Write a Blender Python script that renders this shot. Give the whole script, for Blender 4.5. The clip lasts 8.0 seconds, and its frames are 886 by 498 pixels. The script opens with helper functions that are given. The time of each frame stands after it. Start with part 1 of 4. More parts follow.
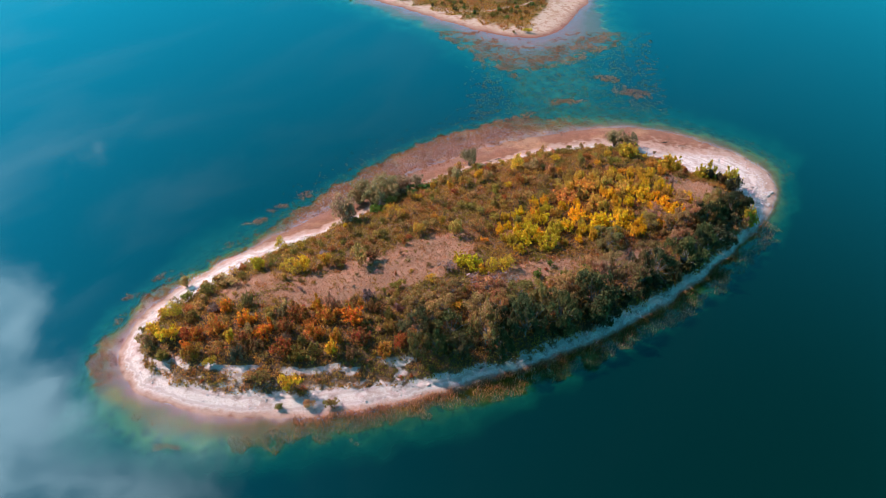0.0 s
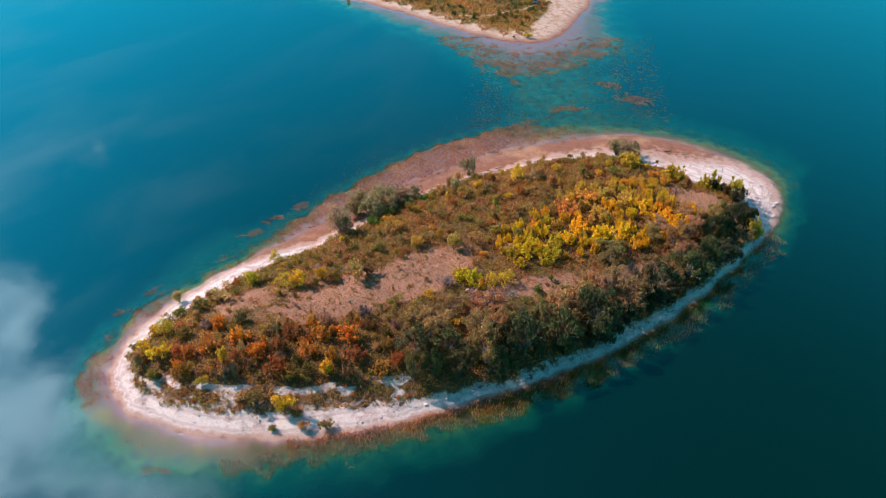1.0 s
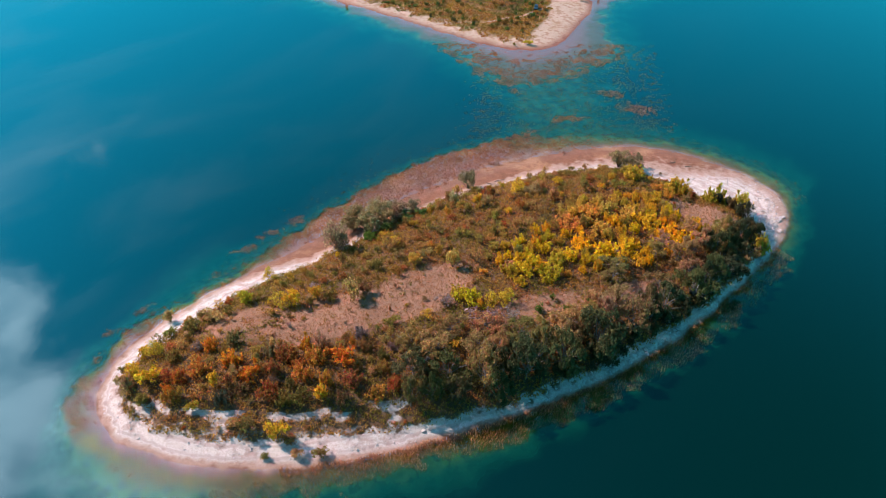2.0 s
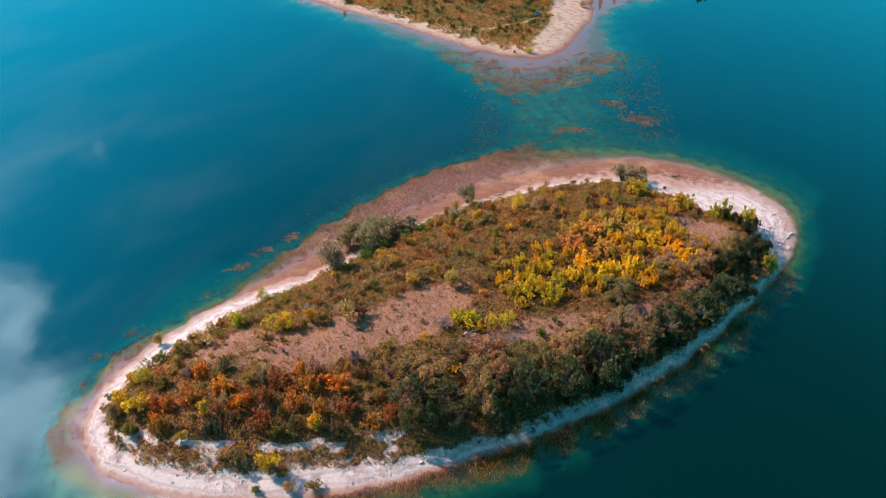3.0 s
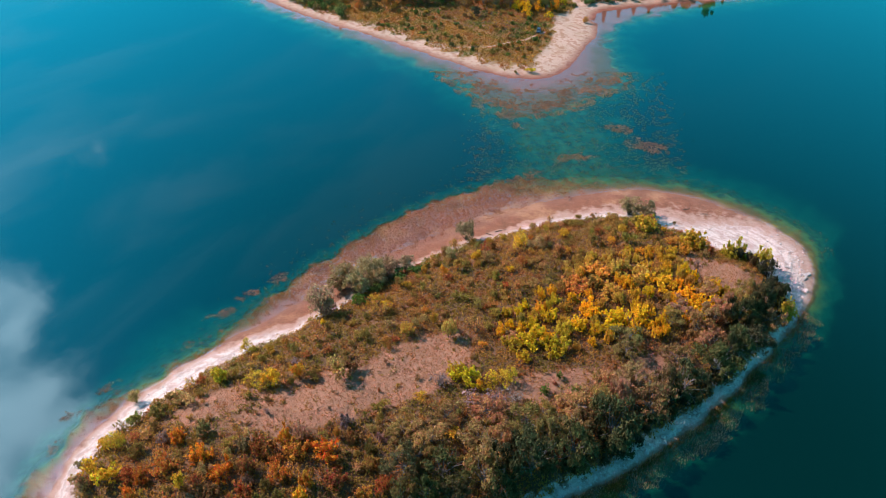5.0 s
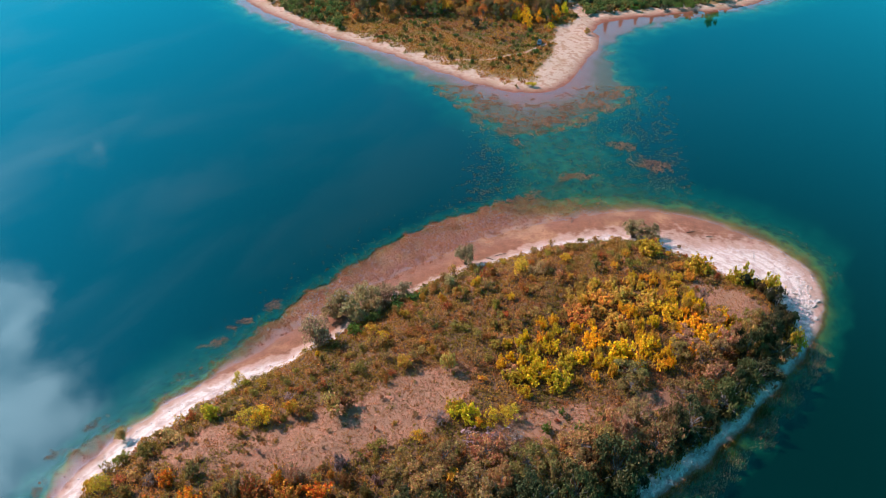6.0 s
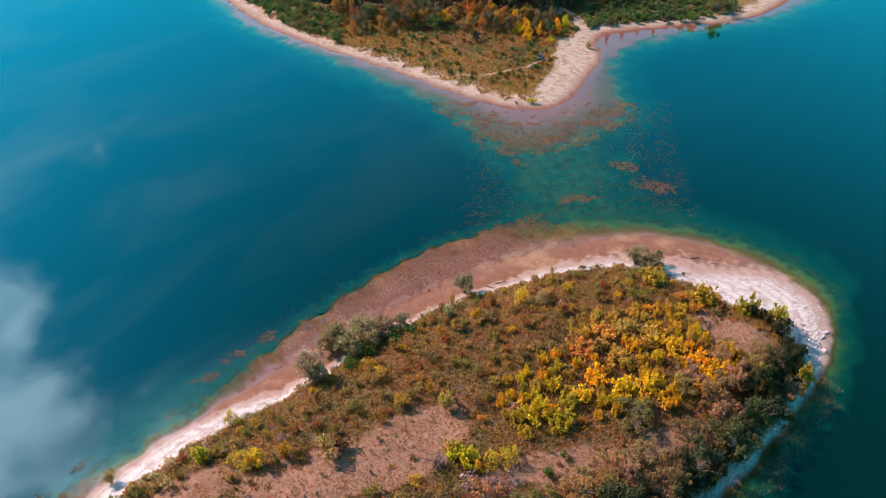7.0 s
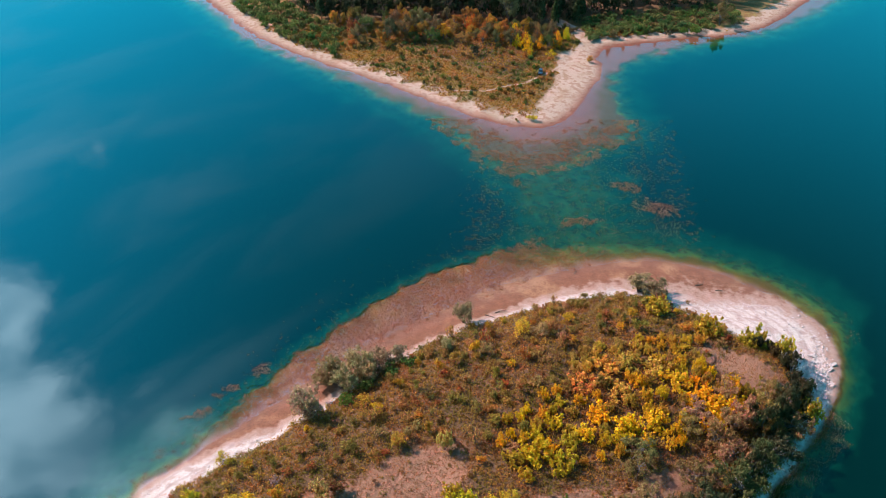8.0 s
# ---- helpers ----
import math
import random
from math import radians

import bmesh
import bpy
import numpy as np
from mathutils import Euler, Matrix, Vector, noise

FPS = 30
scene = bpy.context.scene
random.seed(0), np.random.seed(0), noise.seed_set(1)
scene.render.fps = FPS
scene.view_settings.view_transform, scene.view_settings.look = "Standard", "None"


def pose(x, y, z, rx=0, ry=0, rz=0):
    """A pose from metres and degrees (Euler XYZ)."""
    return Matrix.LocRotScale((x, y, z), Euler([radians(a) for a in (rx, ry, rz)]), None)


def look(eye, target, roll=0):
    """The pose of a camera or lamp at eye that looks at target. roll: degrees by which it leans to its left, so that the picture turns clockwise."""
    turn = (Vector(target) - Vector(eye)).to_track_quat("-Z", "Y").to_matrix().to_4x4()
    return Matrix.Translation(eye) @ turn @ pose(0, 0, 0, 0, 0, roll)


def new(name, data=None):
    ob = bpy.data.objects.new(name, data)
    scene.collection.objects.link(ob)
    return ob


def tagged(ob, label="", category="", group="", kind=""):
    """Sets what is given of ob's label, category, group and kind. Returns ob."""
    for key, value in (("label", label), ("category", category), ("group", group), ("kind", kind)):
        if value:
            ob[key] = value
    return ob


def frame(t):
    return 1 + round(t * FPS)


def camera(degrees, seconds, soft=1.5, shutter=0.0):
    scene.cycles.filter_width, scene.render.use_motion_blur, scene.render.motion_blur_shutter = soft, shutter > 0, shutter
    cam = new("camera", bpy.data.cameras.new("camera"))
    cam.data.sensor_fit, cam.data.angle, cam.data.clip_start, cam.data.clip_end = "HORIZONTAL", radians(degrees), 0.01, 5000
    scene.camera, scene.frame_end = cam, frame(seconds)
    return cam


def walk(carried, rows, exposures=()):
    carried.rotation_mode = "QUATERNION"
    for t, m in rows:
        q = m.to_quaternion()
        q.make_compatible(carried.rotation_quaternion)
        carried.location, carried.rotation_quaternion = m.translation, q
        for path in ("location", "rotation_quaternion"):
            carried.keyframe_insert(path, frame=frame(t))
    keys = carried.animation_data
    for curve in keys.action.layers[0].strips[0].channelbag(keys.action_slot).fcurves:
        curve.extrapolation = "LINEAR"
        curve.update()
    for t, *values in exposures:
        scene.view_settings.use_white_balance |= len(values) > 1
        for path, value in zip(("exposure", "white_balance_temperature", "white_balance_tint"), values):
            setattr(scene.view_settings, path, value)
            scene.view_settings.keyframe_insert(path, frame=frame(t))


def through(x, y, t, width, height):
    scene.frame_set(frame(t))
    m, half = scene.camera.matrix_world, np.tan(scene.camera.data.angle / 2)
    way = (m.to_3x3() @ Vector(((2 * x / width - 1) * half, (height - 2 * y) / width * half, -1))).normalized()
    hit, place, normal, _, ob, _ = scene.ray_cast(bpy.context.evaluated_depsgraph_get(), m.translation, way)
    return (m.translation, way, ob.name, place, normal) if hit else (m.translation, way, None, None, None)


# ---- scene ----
cam = camera(60.0, 8.0, soft=0.9)
PITCH, ROLL, YAW = -36.889, 0.430, 0.068
# seconds, x, y, z of the flight
ROWS = [
    (0, -0.04, 0.04, 120.03),
    (0.5, 0.14, 2.62, 119.98),
    (1, 0.30, 5.50, 120.13),
    (1.5, 0.47, 8.64, 120.34),
    (3, 0.93, 19.17, 120.92),
    (3.5, 1.07, 22.95, 121.12),
    (4, 1.22, 26.84, 121.39),
    (4.5, 1.36, 30.81, 121.81),
    (6, 1.79, 43.08, 124.37),
    (6.5, 1.94, 47.21, 125.70),
    (7, 2.08, 51.31, 127.19),
    (7.5, 2.23, 55.34, 128.73),
    (8, 2.39, 59.26, 130.11),
]
walk(cam, [(t, pose(x, y, z, 0, 0, YAW) @ pose(0, 0, 0, 90 + PITCH) @ pose(0, 0, 0, 0, 0, ROLL)) for t, x, y, z in ROWS])

# ---- light ----
SUN_LEFT, SUN_UP = 64.0, 39.0
SUN_DIR = Vector((-math.sin(radians(SUN_LEFT)) * math.cos(radians(SUN_UP)), math.cos(radians(SUN_LEFT)) * math.cos(radians(SUN_UP)), math.sin(radians(SUN_UP))))
scene.view_settings.exposure = 0.38
sun = new("sun", bpy.data.lights.new("sun", "SUN"))
sun.data.energy, sun.data.angle, sun.data.color = 6.6, radians(0.6), (1.0, 0.815, 0.785)
sun.matrix_world = look(SUN_DIR * 600, (0, 0, 0))

world = bpy.data.worlds.new("sky")
world.use_nodes = True
scene.world = world


def node(tree, kind, **values):
    """A node with its sockets set by name or number and its properties by name."""
    n = tree.nodes.new(kind)
    for key, value in values.items():
        if key.startswith("in_"):
            k = key[3:]
            n.inputs[int(k) if k.isdigit() else k.replace("_", " ")].default_value = value
        elif key == "operation":
            n.operation = value
        elif key == "blend_type":
            n.blend_type = value
        elif key == "data_type":
            n.data_type = value
        elif key == "attribute_name":
            n.attribute_name = value
    return n


def ramp(tree, source, *stops):
    n = tree.nodes.new("ShaderNodeValToRGB")
    while len(n.color_ramp.elements) < len(stops):
        n.color_ramp.elements.new(0.5)
    for e, (p, c) in zip(n.color_ramp.elements, stops):
        e.position, e.color = p, (c, c, c, 1) if isinstance(c, (int, float)) else (*c, 1)
    tree.links.new(source, n.inputs[0])
    return n.outputs[0]


def calc(tree, op, a, b=None, c=None, clamp=False):
    n = tree.nodes.new("ShaderNodeMath")
    n.operation, n.use_clamp = op, clamp
    for k, v in enumerate((a, b, c)):
        if v is None:
            continue
        if isinstance(v, (int, float)):
            n.inputs[k].default_value = v
        else:
            tree.links.new(v, n.inputs[k])
    return n.outputs[0]


def mixed(tree, fac, a, b, blend="MIX"):
    n = tree.nodes.new("ShaderNodeMix")
    n.data_type, n.blend_type = "RGBA", blend
    for k, v in ((0, fac), (6, a), (7, b)):
        if isinstance(v, (int, float)):
            n.inputs[k].default_value = v
        elif isinstance(v, tuple):
            n.inputs[k].default_value = (*v, 1)
        else:
            tree.links.new(v, n.inputs[k])
    return n.outputs[2]


def step(tree, v, low, high):
    """0 below low, 1 above high, smooth between."""
    n = tree.nodes.new("ShaderNodeMapRange")
    n.interpolation_type = "SMOOTHSTEP"
    n.inputs[1].default_value, n.inputs[2].default_value = low, high
    tree.links.new(v, n.inputs[0])
    return n.outputs[0]


def grain(tree, where, scale, detail=4.0, rough=0.55, warp=0.0):
    n = tree.nodes.new("ShaderNodeTexNoise")
    n.inputs["Scale"].default_value, n.inputs["Detail"].default_value = scale, detail
    n.inputs["Roughness"].default_value, n.inputs["Distortion"].default_value = rough, warp
    if where is not None:
        tree.links.new(where, n.inputs["Vector"])
    return n.outputs[0]


wt = world.node_tree
wt.nodes.clear()
sky = wt.nodes.new("ShaderNodeTexSky")
sky.sky_type, sky.sun_disc = "NISHITA", False
sky.sun_elevation, sky.sun_rotation = radians(SUN_UP), radians(SUN_LEFT)
sky.air_density, sky.dust_density, sky.ozone_density = 1.0, 0.4, 5.0
way = wt.nodes.new("ShaderNodeTexCoord").outputs["Generated"]
split = wt.nodes.new("ShaderNodeSeparateXYZ")
wt.links.new(way, split.inputs[0])
# broken cloud on a level sheet high above, brightest in the sun's quarter, where light shines through it
up = calc(wt, "MAXIMUM", split.outputs[2], 0.06)
flat = wt.nodes.new("ShaderNodeCombineXYZ")
wt.links.new(calc(wt, "DIVIDE", split.outputs[0], up), flat.inputs[0])
wt.links.new(calc(wt, "DIVIDE", split.outputs[1], up), flat.inputs[1])
shift = wt.nodes.new("ShaderNodeMapping")
shift.inputs["Location"].default_value = (3.30, 0.47, 0.0)
wt.links.new(flat.outputs[0], shift.inputs[0])
near = wt.nodes.new("ShaderNodeVectorMath")
near.operation = "DOT_PRODUCT"
near.inputs[1].default_value = Vector((-0.508, 0.474, 0.719))
wt.links.new(way, near.inputs[0])
toward = calc(wt, "MAXIMUM", near.outputs["Value"], 0.0)
glow, wide = calc(wt, "POWER", toward, 22.0), calc(wt, "POWER", toward, 5.0)
# a bank of cloud drifts below the sun; the rest of the sky is clear
bank = wt.nodes.new("ShaderNodeVectorMath")
bank.operation = "DOT_PRODUCT"
bank.inputs[1].default_value = Vector((-0.44, 0.575, 0.69)).normalized()
wt.links.new(way, bank.inputs[0])
billow = calc(wt, "MULTIPLY_ADD", calc(wt, "POWER", calc(wt, "MAXIMUM", bank.outputs["Value"], 0.0), 16.0), 0.345, calc(wt, "SUBTRACT", grain(wt, shift.outputs[0], 1.5, 8.0, 0.6, 0.5), 0.23))
cloud = step(wt, billow, 0.49, 0.64)
ragged = step(wt, grain(wt, shift.outputs[0], 4.5, 6.0, 0.6, 0.8), 0.30, 0.62)
cloud = calc(wt, "MULTIPLY", cloud, calc(wt, "MULTIPLY_ADD", ragged, 0.6, 0.4))
drawn = wt.nodes.new("ShaderNodeMapping")
drawn.vector_type = "TEXTURE"
drawn.inputs["Rotation"].default_value, drawn.inputs["Scale"].default_value = (0, 0, 0.95), (1.3, 0.42, 1.0)
wt.links.new(flat.outputs[0], drawn.inputs[0])
wisp = calc(wt, "MULTIPLY", step(wt, grain(wt, drawn.outputs[0], 1.3, 5.0, 0.6, 0.6), 0.42, 0.75), calc(wt, "MULTIPLY", wide, 0.42))
cloud = calc(wt, "MAXIMUM", cloud, wisp)
glare = calc(wt, "MULTIPLY_ADD", glow, 115.0, 11.0)
cloud_light = mixed(wt, 1.0, (2.5, 0.85, 1.12), glare, "MULTIPLY")
blue = mixed(wt, 1.0, sky.outputs[0], mixed(wt, wide, (0.18, 1.08, 1.08), (0.18, 1.10, 1.06)), "MULTIPLY")
haze = mixed(wt, 1.0, blue, calc(wt, "MULTIPLY_ADD", glow, 8.0, calc(wt, "MULTIPLY_ADD", wide, 3.9, calc(wt, "MULTIPLY_ADD", step(wt, split.outputs[2], 0.70, 0.40), 0.50, 0.60))), "MULTIPLY")
sky_mix = mixed(wt, calc(wt, "MULTIPLY", cloud, 0.62), haze, cloud_light)
back = wt.nodes.new("ShaderNodeBackground")
back.inputs["Strength"].default_value = 0.125
wt.links.new(sky_mix, back.inputs[0])
out = wt.nodes.new("ShaderNodeOutputWorld")
wt.links.new(back.outputs[0], out.inputs[0])

# ---- materials ----
def material(name):
    m = bpy.data.materials.new(name)
    m.use_nodes = True
    t = m.node_tree
    t.nodes.clear()
    return m, t, t.nodes.new("ShaderNodeOutputMaterial")


def value_of(t, name):
    n = t.nodes.new("ShaderNodeAttribute")
    n.attribute_name = name
    return n.outputs["Fac"]


def bumped(t, height, strength, distance):
    n = t.nodes.new("ShaderNodeBump")
    n.inputs["Strength"].default_value, n.inputs["Distance"].default_value = strength, distance
    t.links.new(height, n.inputs["Height"])
    return n.outputs[0]


def surface(t, out, colour, rough=0.8, normal=None, metal=0.0, specular=0.3):
    b = t.nodes.new("ShaderNodeBsdfPrincipled")
    b.inputs["Metallic"].default_value, b.inputs["Specular IOR Level"].default_value = metal, specular
    for key, v in (("Base Color", colour), ("Roughness", rough), ("Normal", normal)):
        if v is None:
            continue
        if isinstance(v, tuple):
            b.inputs[key].default_value = (*v, 1)
        elif isinstance(v, (int, float)):
            b.inputs[key].default_value = v
        else:
            t.links.new(v, b.inputs[key])
    t.links.new(b.outputs[0], out.inputs[0])
    return b


def leaf_material():
    """Foliage in the colour of its object, each spray a little different, letting light through."""
    m, t, out = material("foliage")
    info, geo = t.nodes.new("ShaderNodeObjectInfo"), t.nodes.new("ShaderNodeNewGeometry")
    h = t.nodes.new("ShaderNodeHueSaturation")
    t.links.new(info.outputs["Color"], h.inputs["Color"])
    rnd = geo.outputs["Random Per Island"]
    t.links.new(calc(t, "MULTIPLY_ADD", rnd, 0.075, 0.462), h.inputs["Hue"])
    patch = grain(t, t.nodes.new("ShaderNodeTexCoord").outputs["Object"], 0.7, 2.0)
    other = calc(t, "FRACT", calc(t, "MULTIPLY", rnd, 17.3))
    t.links.new(calc(t, "ADD", calc(t, "MULTIPLY_ADD", calc(t, "POWER", other, 1.3), 0.8, 0.36), calc(t, "MULTIPLY", patch, 0.8)), h.inputs["Value"])
    d, tr = t.nodes.new("ShaderNodeBsdfDiffuse"), t.nodes.new("ShaderNodeBsdfTranslucent")
    t.links.new(h.outputs[0], d.inputs[0])
    t.links.new(h.outputs[0], tr.inputs[0])
    mix = t.nodes.new("ShaderNodeMixShader")
    mix.inputs[0].default_value = 0.40
    t.links.new(d.outputs[0], mix.inputs[1])
    t.links.new(tr.outputs[0], mix.inputs[2])
    t.links.new(mix.outputs[0], out.inputs[0])
    return m


def cover_material(name, colours, size, through=0.3, spread=0.9):
    """Ground plants whose colour drifts over some metres and from sprig to sprig."""
    m, t, out = material(name)
    geo = t.nodes.new("ShaderNodeNewGeometry")
    where = geo.outputs["Position"]
    a = step(t, grain(t, where, 1 / size, 3.0), 0.4, 0.62)
    b = step(t, grain(t, where, 2.7 / size, 3.0), 0.45, 0.65)
    c = mixed(t, b, mixed(t, a, colours[0], colours[1]), colours[2])
    h = t.nodes.new("ShaderNodeHueSaturation")
    t.links.new(c, h.inputs["Color"])
    rnd = geo.outputs["Random Per Island"]
    t.links.new(calc(t, "MULTIPLY_ADD", rnd, spread, 1 - spread / 2), h.inputs["Value"])
    t.links.new(calc(t, "MULTIPLY_ADD", calc(t, "FRACT", calc(t, "MULTIPLY", rnd, 11.7)), 0.04, 0.48), h.inputs["Hue"])
    d, tr = t.nodes.new("ShaderNodeBsdfDiffuse"), t.nodes.new("ShaderNodeBsdfTranslucent")
    t.links.new(h.outputs[0], d.inputs[0])
    t.links.new(h.outputs[0], tr.inputs[0])
    mix = t.nodes.new("ShaderNodeMixShader")
    mix.inputs[0].default_value = through
    t.links.new(d.outputs[0], mix.inputs[1])
    t.links.new(tr.outputs[0], mix.inputs[2])
    t.links.new(mix.outputs[0], out.inputs[0])
    return m


def bark_material(name, colour):
    m, t, out = material(name)
    where = t.nodes.new("ShaderNodeTexCoord").outputs["Object"]
    g = grain(t, where, 9.0, 5.0)
    c = mixed(t, g, tuple(v * 0.55 for v in colour), tuple(min(1, v * 1.5) for v in colour))
    surface(t, out, c, 0.9, bumped(t, g, 0.6, 0.03))
    return m


def ground_material():
    """Lake mud, pale limestone gravel, dry soil and litter, told apart by how far from the water's edge and the scrub a place lies."""
    m, t, out = material("island_and_shore_ground")
    where = t.nodes.new("ShaderNodeNewGeometry").outputs["Position"]
    edge, scrub, shore, bare = (value_of(t, n) for n in ("edge_in", "scrub_in", "shore_in", "bare"))
    low = value_of(t, "height")
    big, mid, fine, tiny = grain(t, where, 0.09, 4.0), grain(t, where, 0.45, 5.0), grain(t, where, 2.2, 6.0, 0.65), grain(t, where, 7.0, 4.0, 0.7)
    # gravel: chalky, blotched with damp and weed
    gravel = mixed(t, fine, (0.33, 0.275, 0.23), (0.67, 0.58, 0.49))
    gravel = mixed(t, calc(t, "MULTIPLY", step(t, mid, 0.47, 0.66), 0.75), gravel, (0.31, 0.205, 0.16))
    gravel = mixed(t, calc(t, "MULTIPLY", step(t, tiny, 0.5, 0.72), 0.7), gravel, (0.23, 0.175, 0.15))
    strand = calc(t, "SINE", calc(t, "ADD", calc(t, "MULTIPLY", edge, 2.6), calc(t, "MULTIPLY", mid, 6.0)))
    gravel = mixed(t, calc(t, "MULTIPLY", step(t, calc(t, "ADD", strand, fine), 0.9, 1.5), 0.45), gravel, (0.27, 0.20, 0.17))
    mud = mixed(t, mid, (0.105, 0.040, 0.020), (0.255, 0.112, 0.058))
    mud = mixed(t, calc(t, "MULTIPLY", step(t, big, 0.5, 0.66), 0.7), mud, (0.33, 0.18, 0.09))
    mud = mixed(t, calc(t, "MULTIPLY", step(t, fine, 0.46, 0.64), 0.55), mud, (0.12, 0.05, 0.028))
    soil = mixed(t, mid, (0.175, 0.090, 0.050), (0.315, 0.170, 0.100))
    soil = mixed(t, calc(t, "MULTIPLY", step(t, fine, 0.5, 0.72), 0.4), soil, (0.17, 0.085, 0.04))
    litter = mixed(t, fine, (0.075, 0.045, 0.022), (0.18, 0.098, 0.048))
    sand = mixed(t, fine, (0.23, 0.165, 0.11), (0.52, 0.40, 0.29))
    sand = mixed(t, calc(t, "MULTIPLY", step(t, big, 0.5, 0.64), 0.55), sand, (0.27, 0.18, 0.10))
    sand = mixed(t, calc(t, "MULTIPLY", step(t, mid, 0.46, 0.62), 0.75), sand, (0.25, 0.135, 0.08))
    sand = mixed(t, calc(t, "MULTIPLY", step(t, tiny, 0.52, 0.7), 0.6), sand, (0.15, 0.09, 0.05))
    turf = mixed(t, mid, (0.11, 0.068, 0.020), (0.24, 0.135, 0.045))
    wander = calc(t, "MULTIPLY", calc(t, "SUBTRACT", mid, 0.5), 7.0)
    wider = calc(t, "MULTIPLY", calc(t, "SUBTRACT", big, 0.5), 16.0)
    # the island
    dry = calc(t, "ADD", value_of(t, "dry"), calc(t, "MULTIPLY", wander, 0.10))
    shingle = mixed(t, fine, (0.19, 0.115, 0.08), (0.42, 0.27, 0.195))
    c = mixed(t, step(t, dry, 0.0, 0.26), mixed(t, step(t, dry, -0.22, 0.0), mud, shingle), gravel)
    v = calc(t, "ADD", scrub, wander)
    inner = mixed(t, step(t, calc(t, "ADD", value_of(t, "clearing"), calc(t, "MULTIPLY", wider, 0.06)), 0.35, 0.7), litter, soil)
    inner = mixed(t, step(t, calc(t, "ADD", value_of(t, "chalk"), calc(t, "MULTIPLY", wander, 0.12)), 0.45, 0.7), inner, gravel)
    c = mixed(t, step(t, v, -0.6, 0.8), c, inner)
    # the far shore
    p = calc(t, "ADD", shore, wander)
    f = mixed(t, step(t, calc(t, "ADD", shore, calc(t, "MULTIPLY", wander, 0.9)), -1.6, 3.8), mixed(t, mid, (0.10, 0.030, 0.013), (0.21, 0.072, 0.034)), sand)
    f = mixed(t, calc(t, "MULTIPLY", step(t, calc(t, "ADD", p, wider), 6.5, 11.0), step(t, calc(t, "ADD", bare, calc(t, "MULTIPLY", wander, 0.08)), 0.55, 0.4)), f, turf)
    f = mixed(t, calc(t, "MULTIPLY", step(t, p, 6.0, 9.0), calc(t, "MULTIPLY", step(t, mid, 0.52, 0.66), calc(t, "MULTIPLY", calc(t, "SUBTRACT", 1.0, bare), step(t, p, 17.0, 12.0)))), f, (0.22, 0.17, 0.05))
    f = mixed(t, step(t, p, 27.0, 36.0), f, litter)
    c = mixed(t, step(t, value_of(t, "far"), 0.4, 0.6), c, f)
    # the bed goes green-grey as it drops away
    bed = mixed(t, fine, (0.20, 0.17, 0.07), (0.42, 0.34, 0.15))
    bed = mixed(t, step(t, mid, 0.5, 0.62), bed, (0.17, 0.085, 0.05))
    c = mixed(t, step(t, low, -0.35, -0.85), c, bed)
    rough = step(t, low, -0.05, 0.35)
    surface(t, out, c, calc(t, "MULTIPLY_ADD", rough, 0.35, 0.6), bumped(t, calc(t, "ADD", fine, tiny), 0.7, 0.22), specular=0.2)
    return m


def water_material():
    """Still lake water: mirror by Fresnel, clear in the shallows, cloudy teal where it is deep."""
    m, t, out = material("lake_water")
    where = t.nodes.new("ShaderNodeNewGeometry").outputs["Position"]
    deep = calc(t, "MAXIMUM", calc(t, "ADD", value_of(t, "depth"), calc(t, "MULTIPLY", calc(t, "SUBTRACT", grain(t, where, 0.3, 4.0), 0.5), 0.35)), 0.0)
    murk = calc(t, "SUBTRACT", 1.0, calc(t, "EXPONENT", calc(t, "MULTIPLY", calc(t, "MAXIMUM", calc(t, "SUBTRACT", deep, 0.36), 0.0), -1.15)))
    body = mixed(t, step(t, deep, 0.3, 2.6), (0.006, 0.050, 0.016), (0.0008, 0.030, 0.0145))
    body = mixed(t, step(t, deep, 1.8, 6.0), body, (0.0001, 0.0080, 0.0046))
    clear, cloudy = t.nodes.new("ShaderNodeBsdfTransparent"), t.nodes.new("ShaderNodeBsdfDiffuse")
    t.links.new(mixed(t, step(t, deep, 0.25, 0.9), mixed(t, step(t, deep, 0.03, 0.3), (1.0, 1.0, 1.0), (0.68, 0.80, 0.33)), (0.45, 0.80, 0.50)), clear.inputs[0])
    t.links.new(body, cloudy.inputs[0])
    mix, top = t.nodes.new("ShaderNodeMixShader"), t.nodes.new("ShaderNodeMixShader")
    t.links.new(murk, mix.inputs[0])
    t.links.new(clear.outputs[0], mix.inputs[1])
    t.links.new(cloudy.outputs[0], mix.inputs[2])
    ripple = bumped(t, calc(t, "ADD", grain(t, where, 0.12, 3.0), calc(t, "MULTIPLY", grain(t, where, 1.3, 3.0), 0.12)), 0.05, 0.25)
    gloss = t.nodes.new("ShaderNodeBsdfGlossy")
    gloss.inputs["Roughness"].default_value, gloss.inputs["Color"].default_value = 0.035, (0.22, 1.0, 0.94, 1)
    t.links.new(ripple, gloss.inputs["Normal"])
    facing = t.nodes.new("ShaderNodeLayerWeight")
    facing.inputs["Blend"].default_value = 0.5
    t.links.new(calc(t, "MULTIPLY_ADD", calc(t, "POWER", facing.outputs["Facing"], 3.9), 0.95, 0.022), top.inputs[0])
    t.links.new(mix.outputs[0], top.inputs[1])
    t.links.new(gloss.outputs[0], top.inputs[2])
    t.links.new(top.outputs[0], out.inputs[0])
    return m


